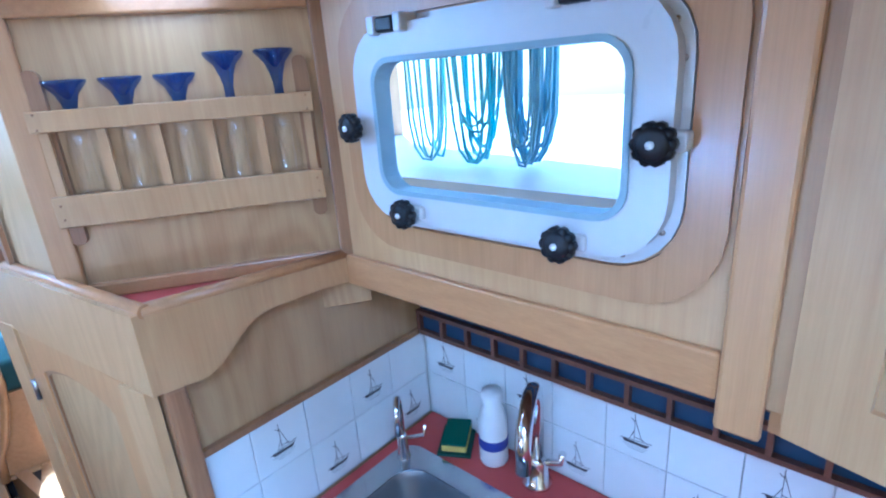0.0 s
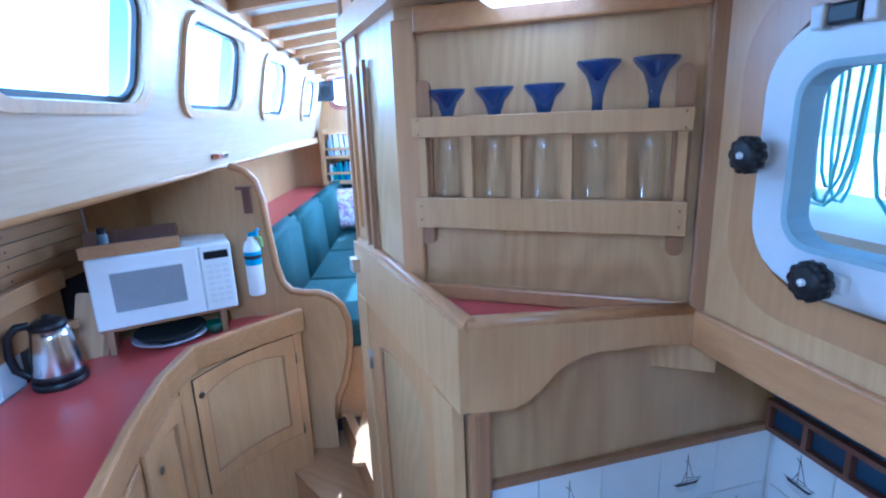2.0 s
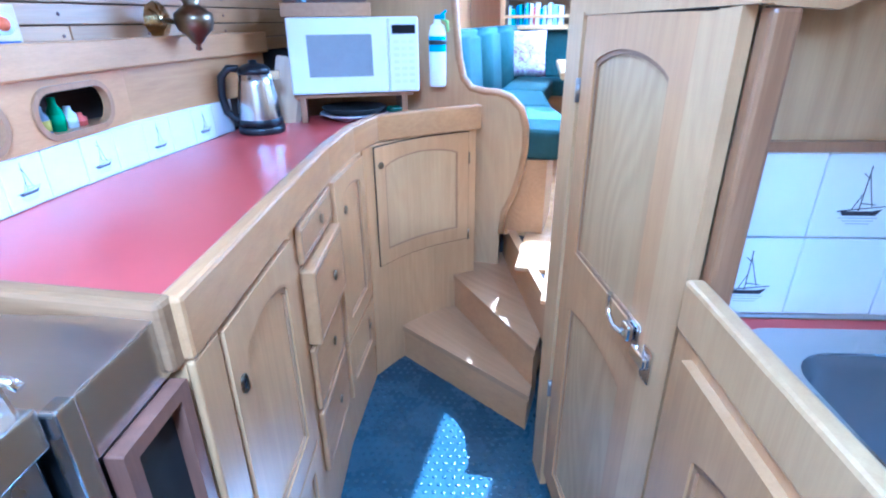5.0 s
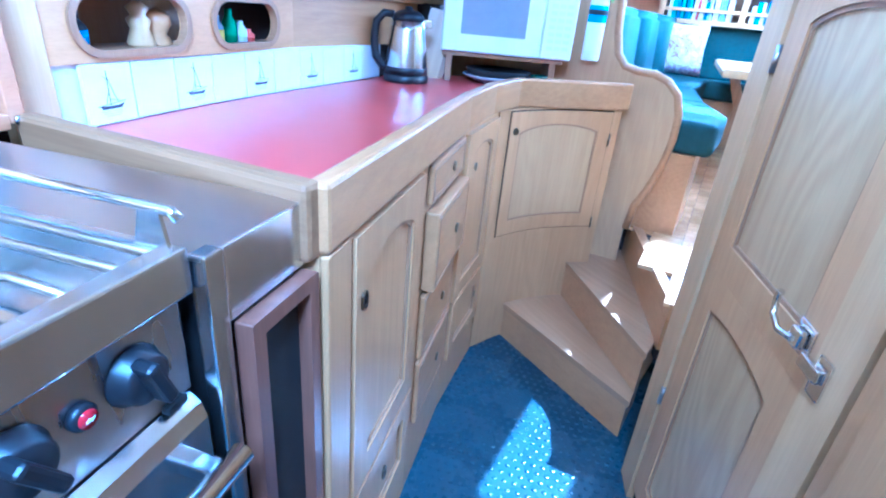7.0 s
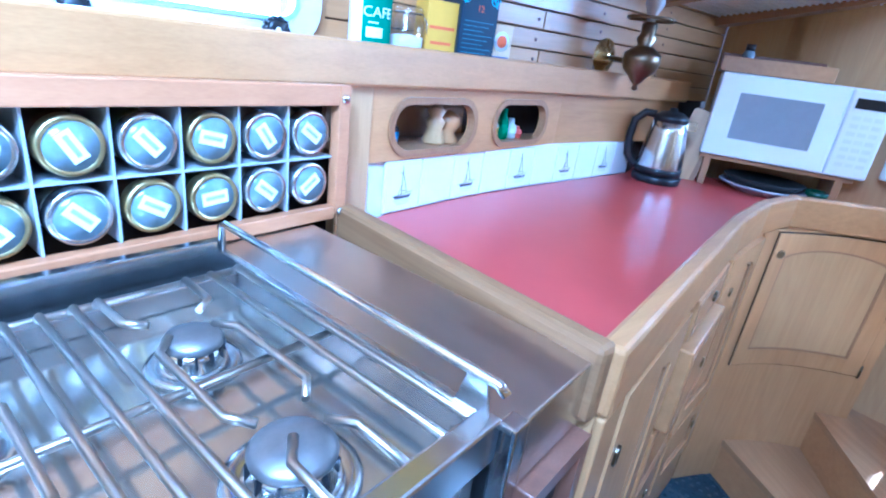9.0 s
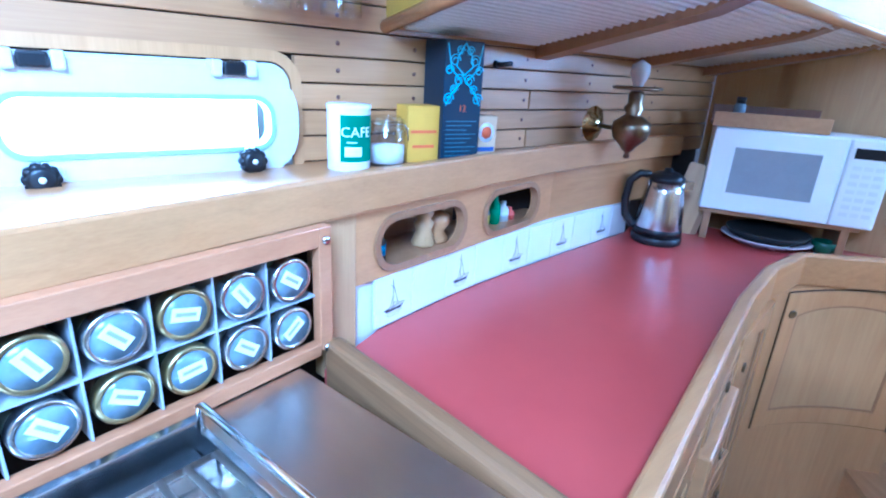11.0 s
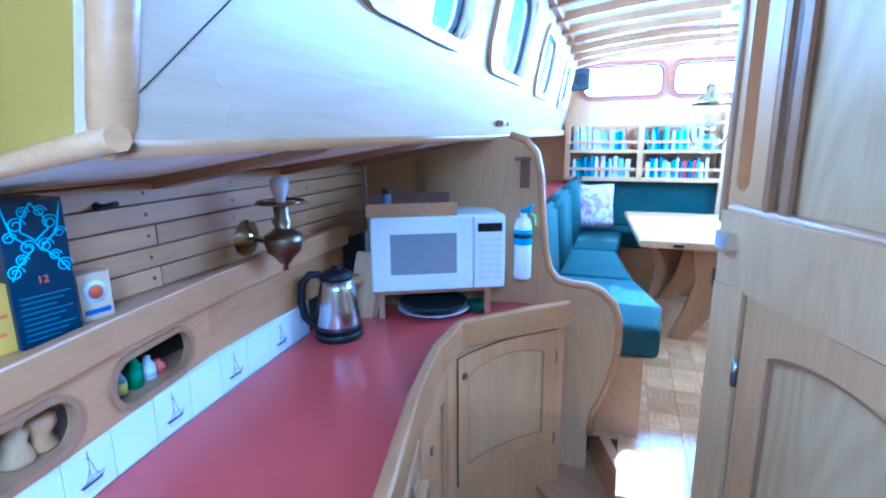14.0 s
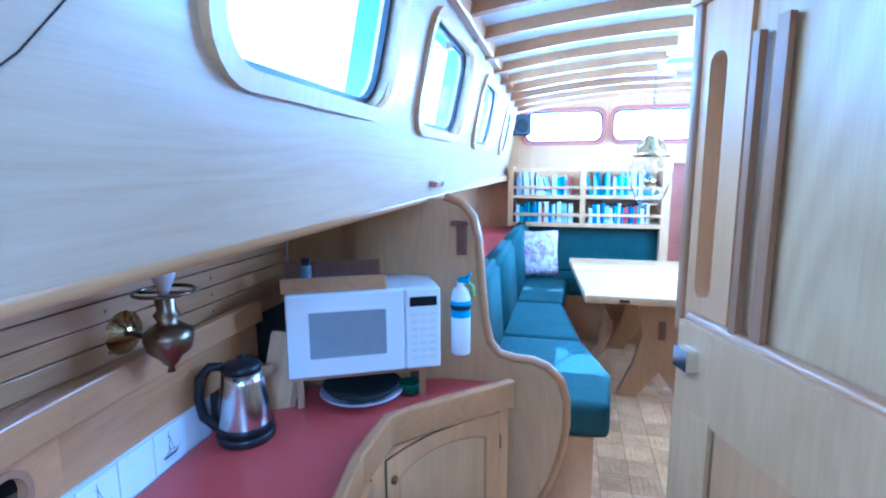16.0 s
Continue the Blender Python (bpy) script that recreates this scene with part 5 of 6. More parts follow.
jar = thing("swing_top_jar", "clip-top glass jar half full of white sugar", "jar", pose(-1.335, 0.970, SHZ, 0, 0, 60) @ Matrix.Scale(0.85, 4))
b = B_(); lathe(b, [(0.043, 0.0), (0.045, 0.004), (0.045, 0.075), (0.037, 0.088), (0.037, 0.098)], None, 24); part("glass_body", b, M_glass, jar)
b = B_(); lathe(b, [(0.040, 0.006), (0.041, 0.045), (0.0, 0.050)], None, 20); part("sugar", b, M_paper, jar)
b = B_(); lathe(b, [(0.039, 0.099), (0.040, 0.104), (0.030, 0.112), (0.0, 0.114)], None, 20); part("lid", b, M_glass, jar)
b = B_(); tube(b, [(0.039 * math.cos(a * 0.3), 0.039 * math.sin(a * 0.3), 0.096) for a in range(22)], 0.0016, 5); tube(b, [(0.039, 0, 0.096), (0.05, 0, 0.08), (0.052, 0, 0.055)], 0.0016, 5); part("wire_clip", b, M_steel, jar)
yb = package("yellow_carton", "yellow cardboard carton on the shelf", "carton", -1.335, 1.060, 0.075, 0.055, 0.115, M_yel)
face(yb, "print", -0.030, 0.030, 0.060, 0.066, 0.055, M_orange); face(yb, "print", -0.025, 0.025, 0.030, 0.036, 0.055, M_orange)
bx = package("gift_carton", "tall dark blue carton with pale scrollwork", "carton", -1.310, 1.140, 0.095, 0.085, 0.245, M_navy)
for sx in (-1, 1):
    for k in range(6):
        cx, cz, r = sx * (0.012 + 0.012 * (k % 3)), 0.225 - 0.019 * k, 0.010 + 0.003 * (k % 2)
        b = B_(); tube(b, [(cx + r * (1 - a / 30) * math.cos(a * 0.45), -0.0428, cz + r * (1 - a / 30) * math.sin(a * 0.45)) for a in range(22)], 0.0012, 4)
        part("scroll", b, M_cyan, bx, "pale blue scroll")
    b = B_(); tube(b, [(sx * 0.042, -0.0428, 0.238), (sx * 0.032, -0.0428, 0.19), (sx * 0.006, -0.0428, 0.165), (sx * 0.030, -0.0428, 0.14), (sx * 0.042, -0.0428, 0.118)], 0.0016, 4)
    part("scroll", b, M_cyan, bx, "pale blue scroll")
    b = B_(); tube(b, [(0.0, -0.0428, 0.240), (sx * 0.016, -0.0428, 0.215), (sx * 0.020, -0.0428, 0.195), (0.0, -0.0428, 0.178)], 0.0018, 4)
    part("scroll", b, M_cyan, bx, "pale blue scroll")
M_dimprint = plain("dim_print", (0.11, 0.22, 0.28))
lettering("12", 0.018, pose(0, -0.0432, 0.106, 90, 0, 0), bx, M_orange)
for i in range(9):
    face(bx, "text_line", -0.038, 0.038 - 0.012 * (i % 3), 0.085 - i * 0.009, 0.0862 - i * 0.009, 0.085, M_dimprint)
bs = package("soda_carton", "small cream and orange carton with a round emblem", "carton", -1.300, 1.245, 0.060, 0.040, 0.092, plain("cream_carton", (0.62, 0.45, 0.26)))
b = B_(); lathe(b, [(0.022, 0), (0.022, 0.0012)], pose(0, -0.020, 0.055, 90), 20); part("emblem", b, M_ltr, bs)
b = B_(); lathe(b, [(0.014, 0), (0.014, 0.0018)], pose(0, -0.020, 0.055, 90), 16); part("emblem_dot", b, M_orange, bs)
face(bs, "text_line", -0.024, 0.024, 0.012, 0.022, 0.040, plain("blue_print", (0.06, 0.10, 0.30)))
ht = thing("plank_hook", "small black cup hook on the planking", "hook", HM @ pose(1.02, 0, 1.478))
b = B_(); lathe(b, [(0.010, 0), (0.008, 0.004)], pose(0, 0, 0, 90), 12); tube(b, [(0, 0, 0), (0, -0.022, 0), (0.025, -0.028, 0.004)], 0.006, 8); part("hook", b, M_black, ht)

# things in the nooks
for u, prof, mt, lb in ((0.235, [(0.020, 0), (0.024, 0.006), (0.015, 0.03), (0.020, 0.045), (0.012, 0.052), (0.019, 0.064), (0.0, 0.080)], M_pale, "pale wooden pepper mill"),
                        (0.280, [(0.021, 0), (0.024, 0.006), (0.014, 0.022), (0.024, 0.038), (0.023, 0.054), (0.0, 0.066)], M_plank, "brown wooden salt mill")):
    turned("pepper_mill", lb + " in the oval nook", "mill", NM @ pose(u, 0.050, 1.098) @ Matrix.Scale(1.12, 4), [("body", prof, mt)])
turned("small_bottle", "small dark bottle with a blue label in the nook", "bottle", NM @ pose(0.095, 0.05, 1.098), [("body", [(0.020, 0), (0.020, 0.040), (0.010, 0.052)], M_dark), ("label_band", [(0.0204, 0.012), (0.0206, 0.034)], plain("blue_band", (0.05, 0.25, 0.5))), ("cap", [(0.011, 0.052), (0.011, 0.066)], M_black)])
for u, c, h in ((0.455, (0.30, 0.25, 0.12), 0.062), (0.500, (0.02, 0.22, 0.07), 0.075), (0.540, (0.55, 0.55, 0.5), 0.050), (0.570, (0.50, 0.08, 0.05), 0.030)):
    turned("condiment_bottle", "small condiment bottle with a coloured label in the nook", "bottle", NM @ pose(u, 0.05, 1.098), [("body", [(0.016, 0), (0.016, h * 0.6), (0.008, h * 0.8), (0.008, h)], M_lidc if u < 0.46 else plain("bottle_tint", c)), ("label_band", [(0.0164, 0.008), (0.0166, h * 0.5)], plain("label_tint", (0.55, 0.45, 0.05) if u < 0.5 else c))])

# blue-footed glasses hanging upside down above the stove
for x, y in ((-1.290, 0.697), (-1.290, 0.776), (-1.350, 0.868), (-1.365, 0.735)):
    turned("hanging_goblet", "clear goblet with cobalt blue foot hanging upside down", "goblet", pose(x, y, 1.535) @ Matrix.Scale(0.88, 4), [("bowl", [(0.0400, 0.0), (0.0395, 0.073), (0.031, 0.0855), (0.0, 0.087)], M_glass), ("foot", [(0.0535, 0.078), (0.056, 0.078), (0.057, 0.081), (0.044, 0.108), (0.022, 0.145), (0.014, 0.18), (0.012, 0.20), (0.0, 0.20), (0.0, 0.197), (0.010, 0.195), (0.020, 0.143), (0.042, 0.105), (0.0535, 0.078)], M_blue)], "hanging goblets")
gr = thing("goblet_rail", "oak rail from which goblets hang", "rail")
for y in (0.55, 0.65, 0.75, 0.85, 0.94):
    b = B_(); box(b, -1.42, -1.22, y - 0.012, y + 0.012, 1.70, 1.725); part("slat", b, M_oak_h, gr)
b = B_(); box(b, -1.46, -1.42, 0.5, 0.98, 1.69, 1.90); part("batten", b, M_oak_h, gr)

# ---- sink side ----
KZ = 0.930
b = B_(); 
ring(b, rrect(0.31, 0.20, 0.60, 1.19, 0.001), rrect(0.262, 0.487, 0.40, 0.49, 0.06), -KZ, -(KZ - 0.03), Matrix(((1, 0, 0, 0), (0, 0, 1, 0), (0, -1, 0, 0), (0, 0, 0, 1))))
solid("countertop", b, M_red, "red laminate counter round the sink", "countertop")
sk = thing("sink", "stainless steel sink bowl set in the red counter", "sink")
LIE = Matrix(((1, 0, 0, 0), (0, 0, 1, 0), (0, -1, 0, 0), (0, 0, 0, 1)))
b = B_(); ring(b, rrect(0.262, 0.487, 0.45, 0.555, 0.05), rrect(0.255, 0.485, 0.36, 0.445, 0.06), -(KZ + 0.004), -(KZ + 0.0005), LIE); part("rim", b, M_steel, sk)
b = B_()
rows = [[b.verts.new((u, v, z)) for u, v in rrect(0.255, 0.485, w, h, r)] for w, h, r, z in ((0.364, 0.449, 0.06, KZ + 0.003), (0.345, 0.43, 0.06, KZ - 0.015), (0.325, 0.41, 0.06, KZ - 0.16), (0.24, 0.32, 0.05, KZ - 0.178))]
for p, q in zip(rows, rows[1:]):
    for i in range(len(p)):
        b.faces.new((p[i], p[(i + 1) % len(p)], q[(i + 1) % len(q)], q[i])).smooth = True
# bowl steel darker than the rim: the bowl's shadow is in its colour
b.faces.new(rows[-1]); part("bowl", b, mat("shaded_sink_steel", (0.26, 0.27, 0.29), rough=0.36, metal=0.9, vary=0.1, scale=6), sk)
def faucet(name, label, x, y, h, reach, turn, r=0.011):
    f = thing(name, label, "faucet", pose(x, y, KZ, 0, 0, turn))
    b = B_(); lathe(b, [(r * 2.2, 0), (r * 2.2, 0.006), (r * 1.7, 0.012), (r * 1.5, 0.06), (r * 1.1, 0.07)], None, 18); part("base", b, M_chrome, f)
    b = B_(); tube(b, [(0, 0, 0.05), (0, 0, h * 0.75)] + [(reach / 2 * (1 - math.cos(a)), 0, h * 0.75 + (h * 0.25) * math.sin(a)) for a in (0.4, 0.8, 1.2, 1.57, 2.0, 2.5, 2.9)] + [(reach, 0, h * 0.62)], r, 12); part("spout", b, M_chrome, f)
    b = B_(); tube(b, [(0, r, 0.055), (0.0, 0.05, 0.06), (0.0, 0.055, 0.085)], r * 0.55, 8); part("lever", b, M_chrome, f)
    return f
faucet("filter_tap", "small chrome water filter tap", 0.440, 0.733, 0.18, 0.06, 222, 0.008)
faucet("sink_faucet", "tall chrome mixer faucet beside the sink", 0.560, 0.445, 0.27, 0.16, 203, 0.0150)
sp = thing("sponge", "green and yellow scouring sponge on its dish", "sponge", pose(0.555, 0.665, KZ, 0, 0, 30))
b = B_(); slab(b, rrect(0, 0.004, 0.11, 0.008, 0.003), -0.04, 0.04); part("dish", b, plain("green_dish", (0.015, 0.06, 0.035)), sp)
b = B_(); box(b, -0.048, 0.048, -0.03, 0.03, 0.009, 0.026, None, 0.004); part("sponge_body", b, plain("yellow_foam", (0.55, 0.42, 0.08), 0.9), sp)
b = B_(); box(b, -0.048, 0.048, -0.03, 0.03, 0.0262, 0.033, None, 0.002); part("scour_pad", b, plain("green_pad", (0.02, 0.09, 0.05), 0.9), sp)
turned("soap_bottle", "white plastic soap bottle with a blue mark", "bottle", pose(0.562, 0.560, KZ), [("body", [(0.030, 0), (0.033, 0.006), (0.033, 0.11), (0.027, 0.135), (0.020, 0.150), (0.024, 0.170), (0.022, 0.185)], M_plastic), ("mark", [(0.0334, 0.045), (0.0336, 0.05), (0.0336, 0.065), (0.0334, 0.07)], plain("blue_mark", (0.05, 0.06, 0.35)))])
sc = thing("sink_cabinet", "oak sink cabinet with an arched panel door", "cabinet")
KM = along((-0.036, 0.755), (0.0, -0.40))                    # u aft, room at -y
b = B_(); box(b, 0, 1.15, 0.0, 0.02, 0.0, 0.935, KM); part("body", b, M_oak, sc)
b = B_(); box(b, -0.004, 1.15, -0.004, 0.022, 0.935, 1.012, KM, 0.006); part("fiddle", b, M_pale, sc)
for u0 in (0.05, 0.56):
    panel_door(sc, KM, u0, u0 + 0.48, 0.10, 0.92, 0.075, 0.04)
lat = thing("plate_lattice", "dark wooden lattice of small pigeonholes under the port", "rack")
XM = along((0.600, 0.80), (0.600, -0.20))
for z in (1.175, 1.228):
    b = B_(); box(b, 0, 1.0, -0.014, 0.0, z, z + 0.010, XM); part("rail", b, M_maho, lat)
for i in range(14):
    b = B_(); box(b, i * 0.075, i * 0.075 + 0.009, -0.014, 0.0, 1.185, 1.228, XM); part("divider", b, M_maho, lat)
b = B_(); box(b, 0, 1.0, 0.002, 0.006, 1.175, 1.30, XM); part("backing", b, plain("blue_lining", (0.03, 0.06, 0.12)), lat)
b = B_(); box(b, 0.0, 0.60, 0.0, 0.012, 1.172, 1.185, along((0.03, 0.797), (0.62, 0.797)))
struct("trim", b, M_trim, "dark oak strip above the sink tiles")

# glass rack with hurricane glasses
RM = along((0.352, 0.783), (-0.003, 1.022)) @ pose(0, 0.006, 0)   # u to port, y into the room
RL = (Vector((0.352, 0.783)) - Vector((-0.003, 1.022))).length
rack = thing("glass_rack", "light wooden wall rack for five tall glasses", "rack")
for z0, z1 in ((1.734, 1.768), (1.576, 1.630)):
    b = B_(); box(b, -0.008, RL + 0.008, 0.0, 0.010, z0, z1, RM, 0.002); rl = part("rail", b, M_pale, rack)
    for u in (0.004, RL - 0.004):
        for zz in ((z0 + z1) / 2 - 0.012, (z0 + z1) / 2 + 0.012):
            b = B_(); lathe(b, [(0.0022, 0), (0.0022, 0.001)], RM @ pose(u, 0.010, zz, -90), 6); part("nail", b, M_trim, rl)
for i in range(6):
    u = 0.006 + (RL - 0.012) * i / 5
    b = B_(); box(b, u - 0.007, u + 0.007, -0.010, -0.001, 1.60, 1.76, RM); part("divider", b, M_pale, rack)
for u in (0.006, RL - 0.006):
    b = B_(); slab(b, rrect(u, 1.685, 0.026, 0.29, 0.012), -0.052, -0.012, RM); part("bracket", b, M_trim, rack)
b = B_(); box(b, 0, RL, -0.055, -0.001, 1.590, 1.597, RM); part("base", b, M_pale, rack)
for i in range(5):
    u = 0.006 + (RL - 0.012) * (i + 0.5) / 5
    tall = i < 2
    h = 0.245 if tall else 0.215
    g = turned("hurricane_glass", "tall clear glass with a cobalt blue flared foot, upside down", "glass", RM @ pose(u, -0.030, 1.598), [("bowl", [(0.0240, 0.0), (0.0252, 0.06), (0.0242, 0.102), (0.0205, 0.137), (0.011, 0.153), (0.0, 0.155)], M_glass), ("foot", [(0.0, 0.156), (0.0115, 0.157), (0.0110, h - 0.058), (0.014, h - 0.040), (0.020, h - 0.022), (0.0335, h - 0.006), (0.0350, h - 0.002), (0.0335, h), (0.020, h - 0.010), (0.008, h - 0.030), (0.0, h - 0.036)], M_blue)], "glasses in the rack")
cl = thing("ceiling_light", "white ceiling lamp with a square diffuser", "lamp")
b = B_(); box(b, -0.075, 0.075, -0.075, 0.075, 1.925, 1.9485, WM @ pose(FL / 2 + 0.02, 0.11, 0), 0.01); part("diffuser", b, M_lamp, cl)
b = B_(); box(b, -0.085, 0.085, -0.085, 0.085, 1.942, 1.9495, WM @ pose(FL / 2 + 0.02, 0.11, 0)); part("frame", b, M_plastic, cl)

# ropes and deck seen through the port
b = B_(); box(b, 0.73, 4.0, -2.5, 3.0, 1.46, 1.53)
struct("deck", b, M_white, "white painted side deck outside the port")
b = B_(); box(b, 0.97, 1.0, -2.5, 1.75, 2.06, 2.10)
struct("rail", b, M_white, "white rail above the side deck from which ropes hang")
# rope colours are paled to carry the outdoor glare
for k, (y, c, n) in enumerate(((1.02, (0.40, 0.70, 0.68), 5), (0.85, (0.32, 0.68, 0.70), 11), (0.69, (0.30, 0.50, 0.60), 20))):
    rp = thing("rope_coil", "coil of %s rope hanging from the coaming" % ("dark blue" if k == 2 else "green"), "rope", pose(0.972, y, 1.531))
    mt = plain("rope_in_glare", c, 0.9)
    for i in range(n):
        q = random.Random(k * 20 + i)
        w, d0, h = 0.02 + 0.045 * q.random(), 0.07 * q.random(), 0.55
        s, lo = 0.03 * (q.random() - 0.5), 0.012 + 0.10 * q.random() ** 2
        b = B_(); tube(b, [(-d0, -w * 0.8 + s, h), (-d0, -w * 1.1 + s * 0.5, 0.3), (-d0, -w, lo + 0.10), (-d0, -w * 0.7, lo + 0.03), (-d0, -w * 0.25, lo), (-d0, w * 0.3, lo + 0.002), (-d0, w * 0.75, lo + 0.035), (-d0, w, lo + 0.11), (-d0, w * 1.1 + s * 0.5, 0.3), (-d0, w * 0.8 + s, h)], 0.0042, 6); part("strand", b, mt, rp)

# ---- saloon ----
st = thing("settee", "teal upholstered settee along the port side", "settee", BOAT)
SEAT = [(-0.42, 2.20), (-0.405, 2.50), (-0.52, 2.92), (-0.60, 3.55), (-0.58, 4.20), (-1.02, 4.20), (-0.99, 2.20)]
b = B_(); prism(b, [(-0.47, 2.20), (-0.46, 2.50), (-0.57, 2.92), (-0.65, 3.55), (-0.63, 4.58), (-1.20, 4.58), (-1.20, 2.20)], 0.467, 0.79); part("base", b, M_oak_h, st)
b = B_(); prism(b, [(-0.62, 4.19), (0.05, 4.19), (0.05, 4.58), (-0.62, 4.58)], 0.467, 0.79); part("base", b, M_oak_h, st)
def cushion(pts, z0, z1, r=0.03, name="seat_cushion"):
    b = B_(); prism(b, pts, z0, z1)
    bmesh.ops.recalc_face_normals(b, faces=b.faces[:])
    bmesh.ops.bevel(b, geom=b.edges[:], offset=r, segments=3, affect="EDGES", profile=0.6)
    for f in b.faces: f.smooth = True
    return part(name, b, M_teal, st)
cushion([(-0.42, 2.20), (-0.400, 2.50), (-0.50, 2.86), (-0.93, 2.86), (-0.93, 2.20)], 0.79, 0.915)
cushion([(-0.505, 2.87), (-0.60, 3.50), (-0.95, 3.50), (-0.95, 2.87)], 0.79, 0.915)
cushion([(-0.60, 3.51), (-0.58, 4.17), (-0.98, 4.17), (-0.98, 3.51)], 0.79, 0.915)
cushion([(-0.98, 4.18), (0.04, 4.18), (0.04, 4.50), (-0.98, 4.50)], 0.79, 0.905)
for q0, q1 in ((2.20, 2.86), (2.87, 3.50), (3.51, 4.48)):
    b = B_(); slab(b, [(-0.90, 0.90), (-0.86, 0.90), (-0.885, 1.265), (-0.93, 1.300), (-0.980, 1.265), (-0.985, 0.90)], q0, q1)
    bmesh.ops.recalc_face_normals(b, faces=b.faces[:]); bmesh.ops.bevel(b, geom=b.edges[:], offset=0.02, segments=2, affect="EDGES")
    for f in b.faces: f.smooth = True
    part("back_cushion", b, M_teal, st)
b = B_(); box(b, -0.94, 0.06, 4.50, 4.60, 0.90, 1.255, None, 0.015); part("back_cushion", b, M_teal, st)
b = B_(); box(b, -1.32, -0.985, 2.20, 4.60, 1.20, 1.225, BOAT); struct("shelf_saloon", b, M_red, "red laminate shelf behind the settee")
b = B_(); box(b, -1.36, -1.31, 2.17, 4.62, 0.3, 1.62, BOAT); struct("wall_saloon_port", b, M_oak, "oak lining of the saloon's port side")
b = B_(); box(b, -1.32, -1.05, 2.17, 4.62, 1.60, 1.64, BOAT); struct("ceiling_shelf", b, M_pale, "oak underside of the side deck in the saloon")
pil = thing("pillow", "white throw pillow with red and blue pattern", "pillow", BOAT @ pose(-0.80, 4.10, 0.92, -14, 0, 12))
b = B_()
NP = 12
def pv(i, j, s):
    u, v = i / NP * 2 - 1, j / NP * 2 - 1
    th = 0.055 * max(0.0, (1 - u ** 4) * (1 - v ** 4)) ** 0.6
    k = 1 - 0.05 * (1 - abs(u * v))
    return b.verts.new((0.165 * u * k, s * th, 0.18 + 0.165 * v * k))
for s in (-1, 1):
    G = {(i, j): pv(i, j, s) for i in range(NP + 1) for j in range(NP + 1)}
    for i in range(NP):
        for j in range(NP):
            b.faces.new((G[i, j], G[i + 1, j], G[i + 1, j + 1], G[i, j + 1])).smooth = True
M_pil = mat("printed_cotton", (0.72, 0.70, 0.68), rough=0.9, dark=(0.25, 0.10, 0.22), scale=26, fine=0.9, bump=0.2)
part("cover", b, M_pil, pil)

bk = thing("bookcase", "pale oak two-shelf bookcase with fiddle rails", "bookcase", BOAT @ pose(0, 4.62, 0))
for x0, x1, z0, z1 in ((-1.04, -1.0, 1.255, 1.70), (-0.51, -0.47, 1.255, 1.70), (0.05, 0.11, 0.467, 1.76), (-1.0, 0.05, 1.255, 1.285), (-1.0, 0.05, 1.465, 1.49)):
    b = B_(); box(b, x0, x1, -0.20, -0.001, z0, z1, None, 0.002); part("panel", b, M_pale, bk)
for z in (1.335, 1.665, 1.535):
    for x0, x1 in ((-1.0, -0.51), (-0.47, 0.05)):
        b = B_(); box(b, x0, x1, -0.20, -0.188, z, z + 0.022, None, 0.002); part("fiddle_rail", b, M_pale, bk)
BOOKC = [plain("cloth_%d" % i, c) for i, c in enumerate(((0.05, 0.16, 0.36), (0.12, 0.30, 0.38), (0.62, 0.64, 0.66), (0.30, 0.40, 0.50), (0.02, 0.05, 0.12), (0.60, 0.55, 0.45), (0.35, 0.06, 0.05), (0.06, 0.30, 0.26), (0.34, 0.50, 0.60)))]
BOOKM = []
for mt in BOOKC:
    b = B_(); box(b, 0, 1, -0.15, 0, 0, 1)
    BOOKM.append(finish("book", b, mt))
rb = random.Random(9)
for x0, x1, z, hm in ((-0.995, -0.52, 1.285, 0.16), (-0.465, 0.02, 1.285, 0.15), (-0.995, -0.52, 1.49, 0.17), (-0.465, 0.04, 1.49, 0.18)):
    x = x0 + 0.02
    while x < x1 - 0.05:
        w, h = rb.uniform(0.012, 0.034), hm * rb.uniform(0.72, 1.0)
        k = rb.choice((0, 0, 1, 2, 2, 2, 2, 3, 3, 3, 4, 5, 5, 6, 7, 8))
        lean = rb.choice((0, 0, -4, -9, -12)) if z > 1.4 else rb.choice((0, 0, -3))
        o = tagged(new("book", BOOKM[k]), "book with a %s spine on the bookcase shelf" % ("blue", "teal blue", "white", "grey blue", "dark navy", "cream", "red", "green", "bright blue")[k], "book", "books on the bookcase")
        o.matrix_world = BOAT @ pose(x, 4.585, z + 0.001, 0, lean, 0) @ Matrix.Diagonal((w, 1, h, 1))
        x += w + 0.003 + (0.006 if lean else 0)

tb = thing("saloon_table", "pale wooden saloon table with trestle legs", "table", BOAT)
b = B_(); prism(b, [(-0.485, 3.15), (0.25, 3.15), (0.30, 4.25), (-0.575, 4.25)], 1.015, 1.055)
bmesh.ops.recalc_face_normals(b, faces=b.faces[:]); bmesh.ops.bevel(b, geom=b.edges[:], offset=0.006, segments=2, affect="EDGES"); part("tabletop", b, M_pale, tb)
b = B_(); box(b, -0.32, -0.27, 3.144, 3.150, 1.027, 1.042); part("catch", b, M_black, tb)
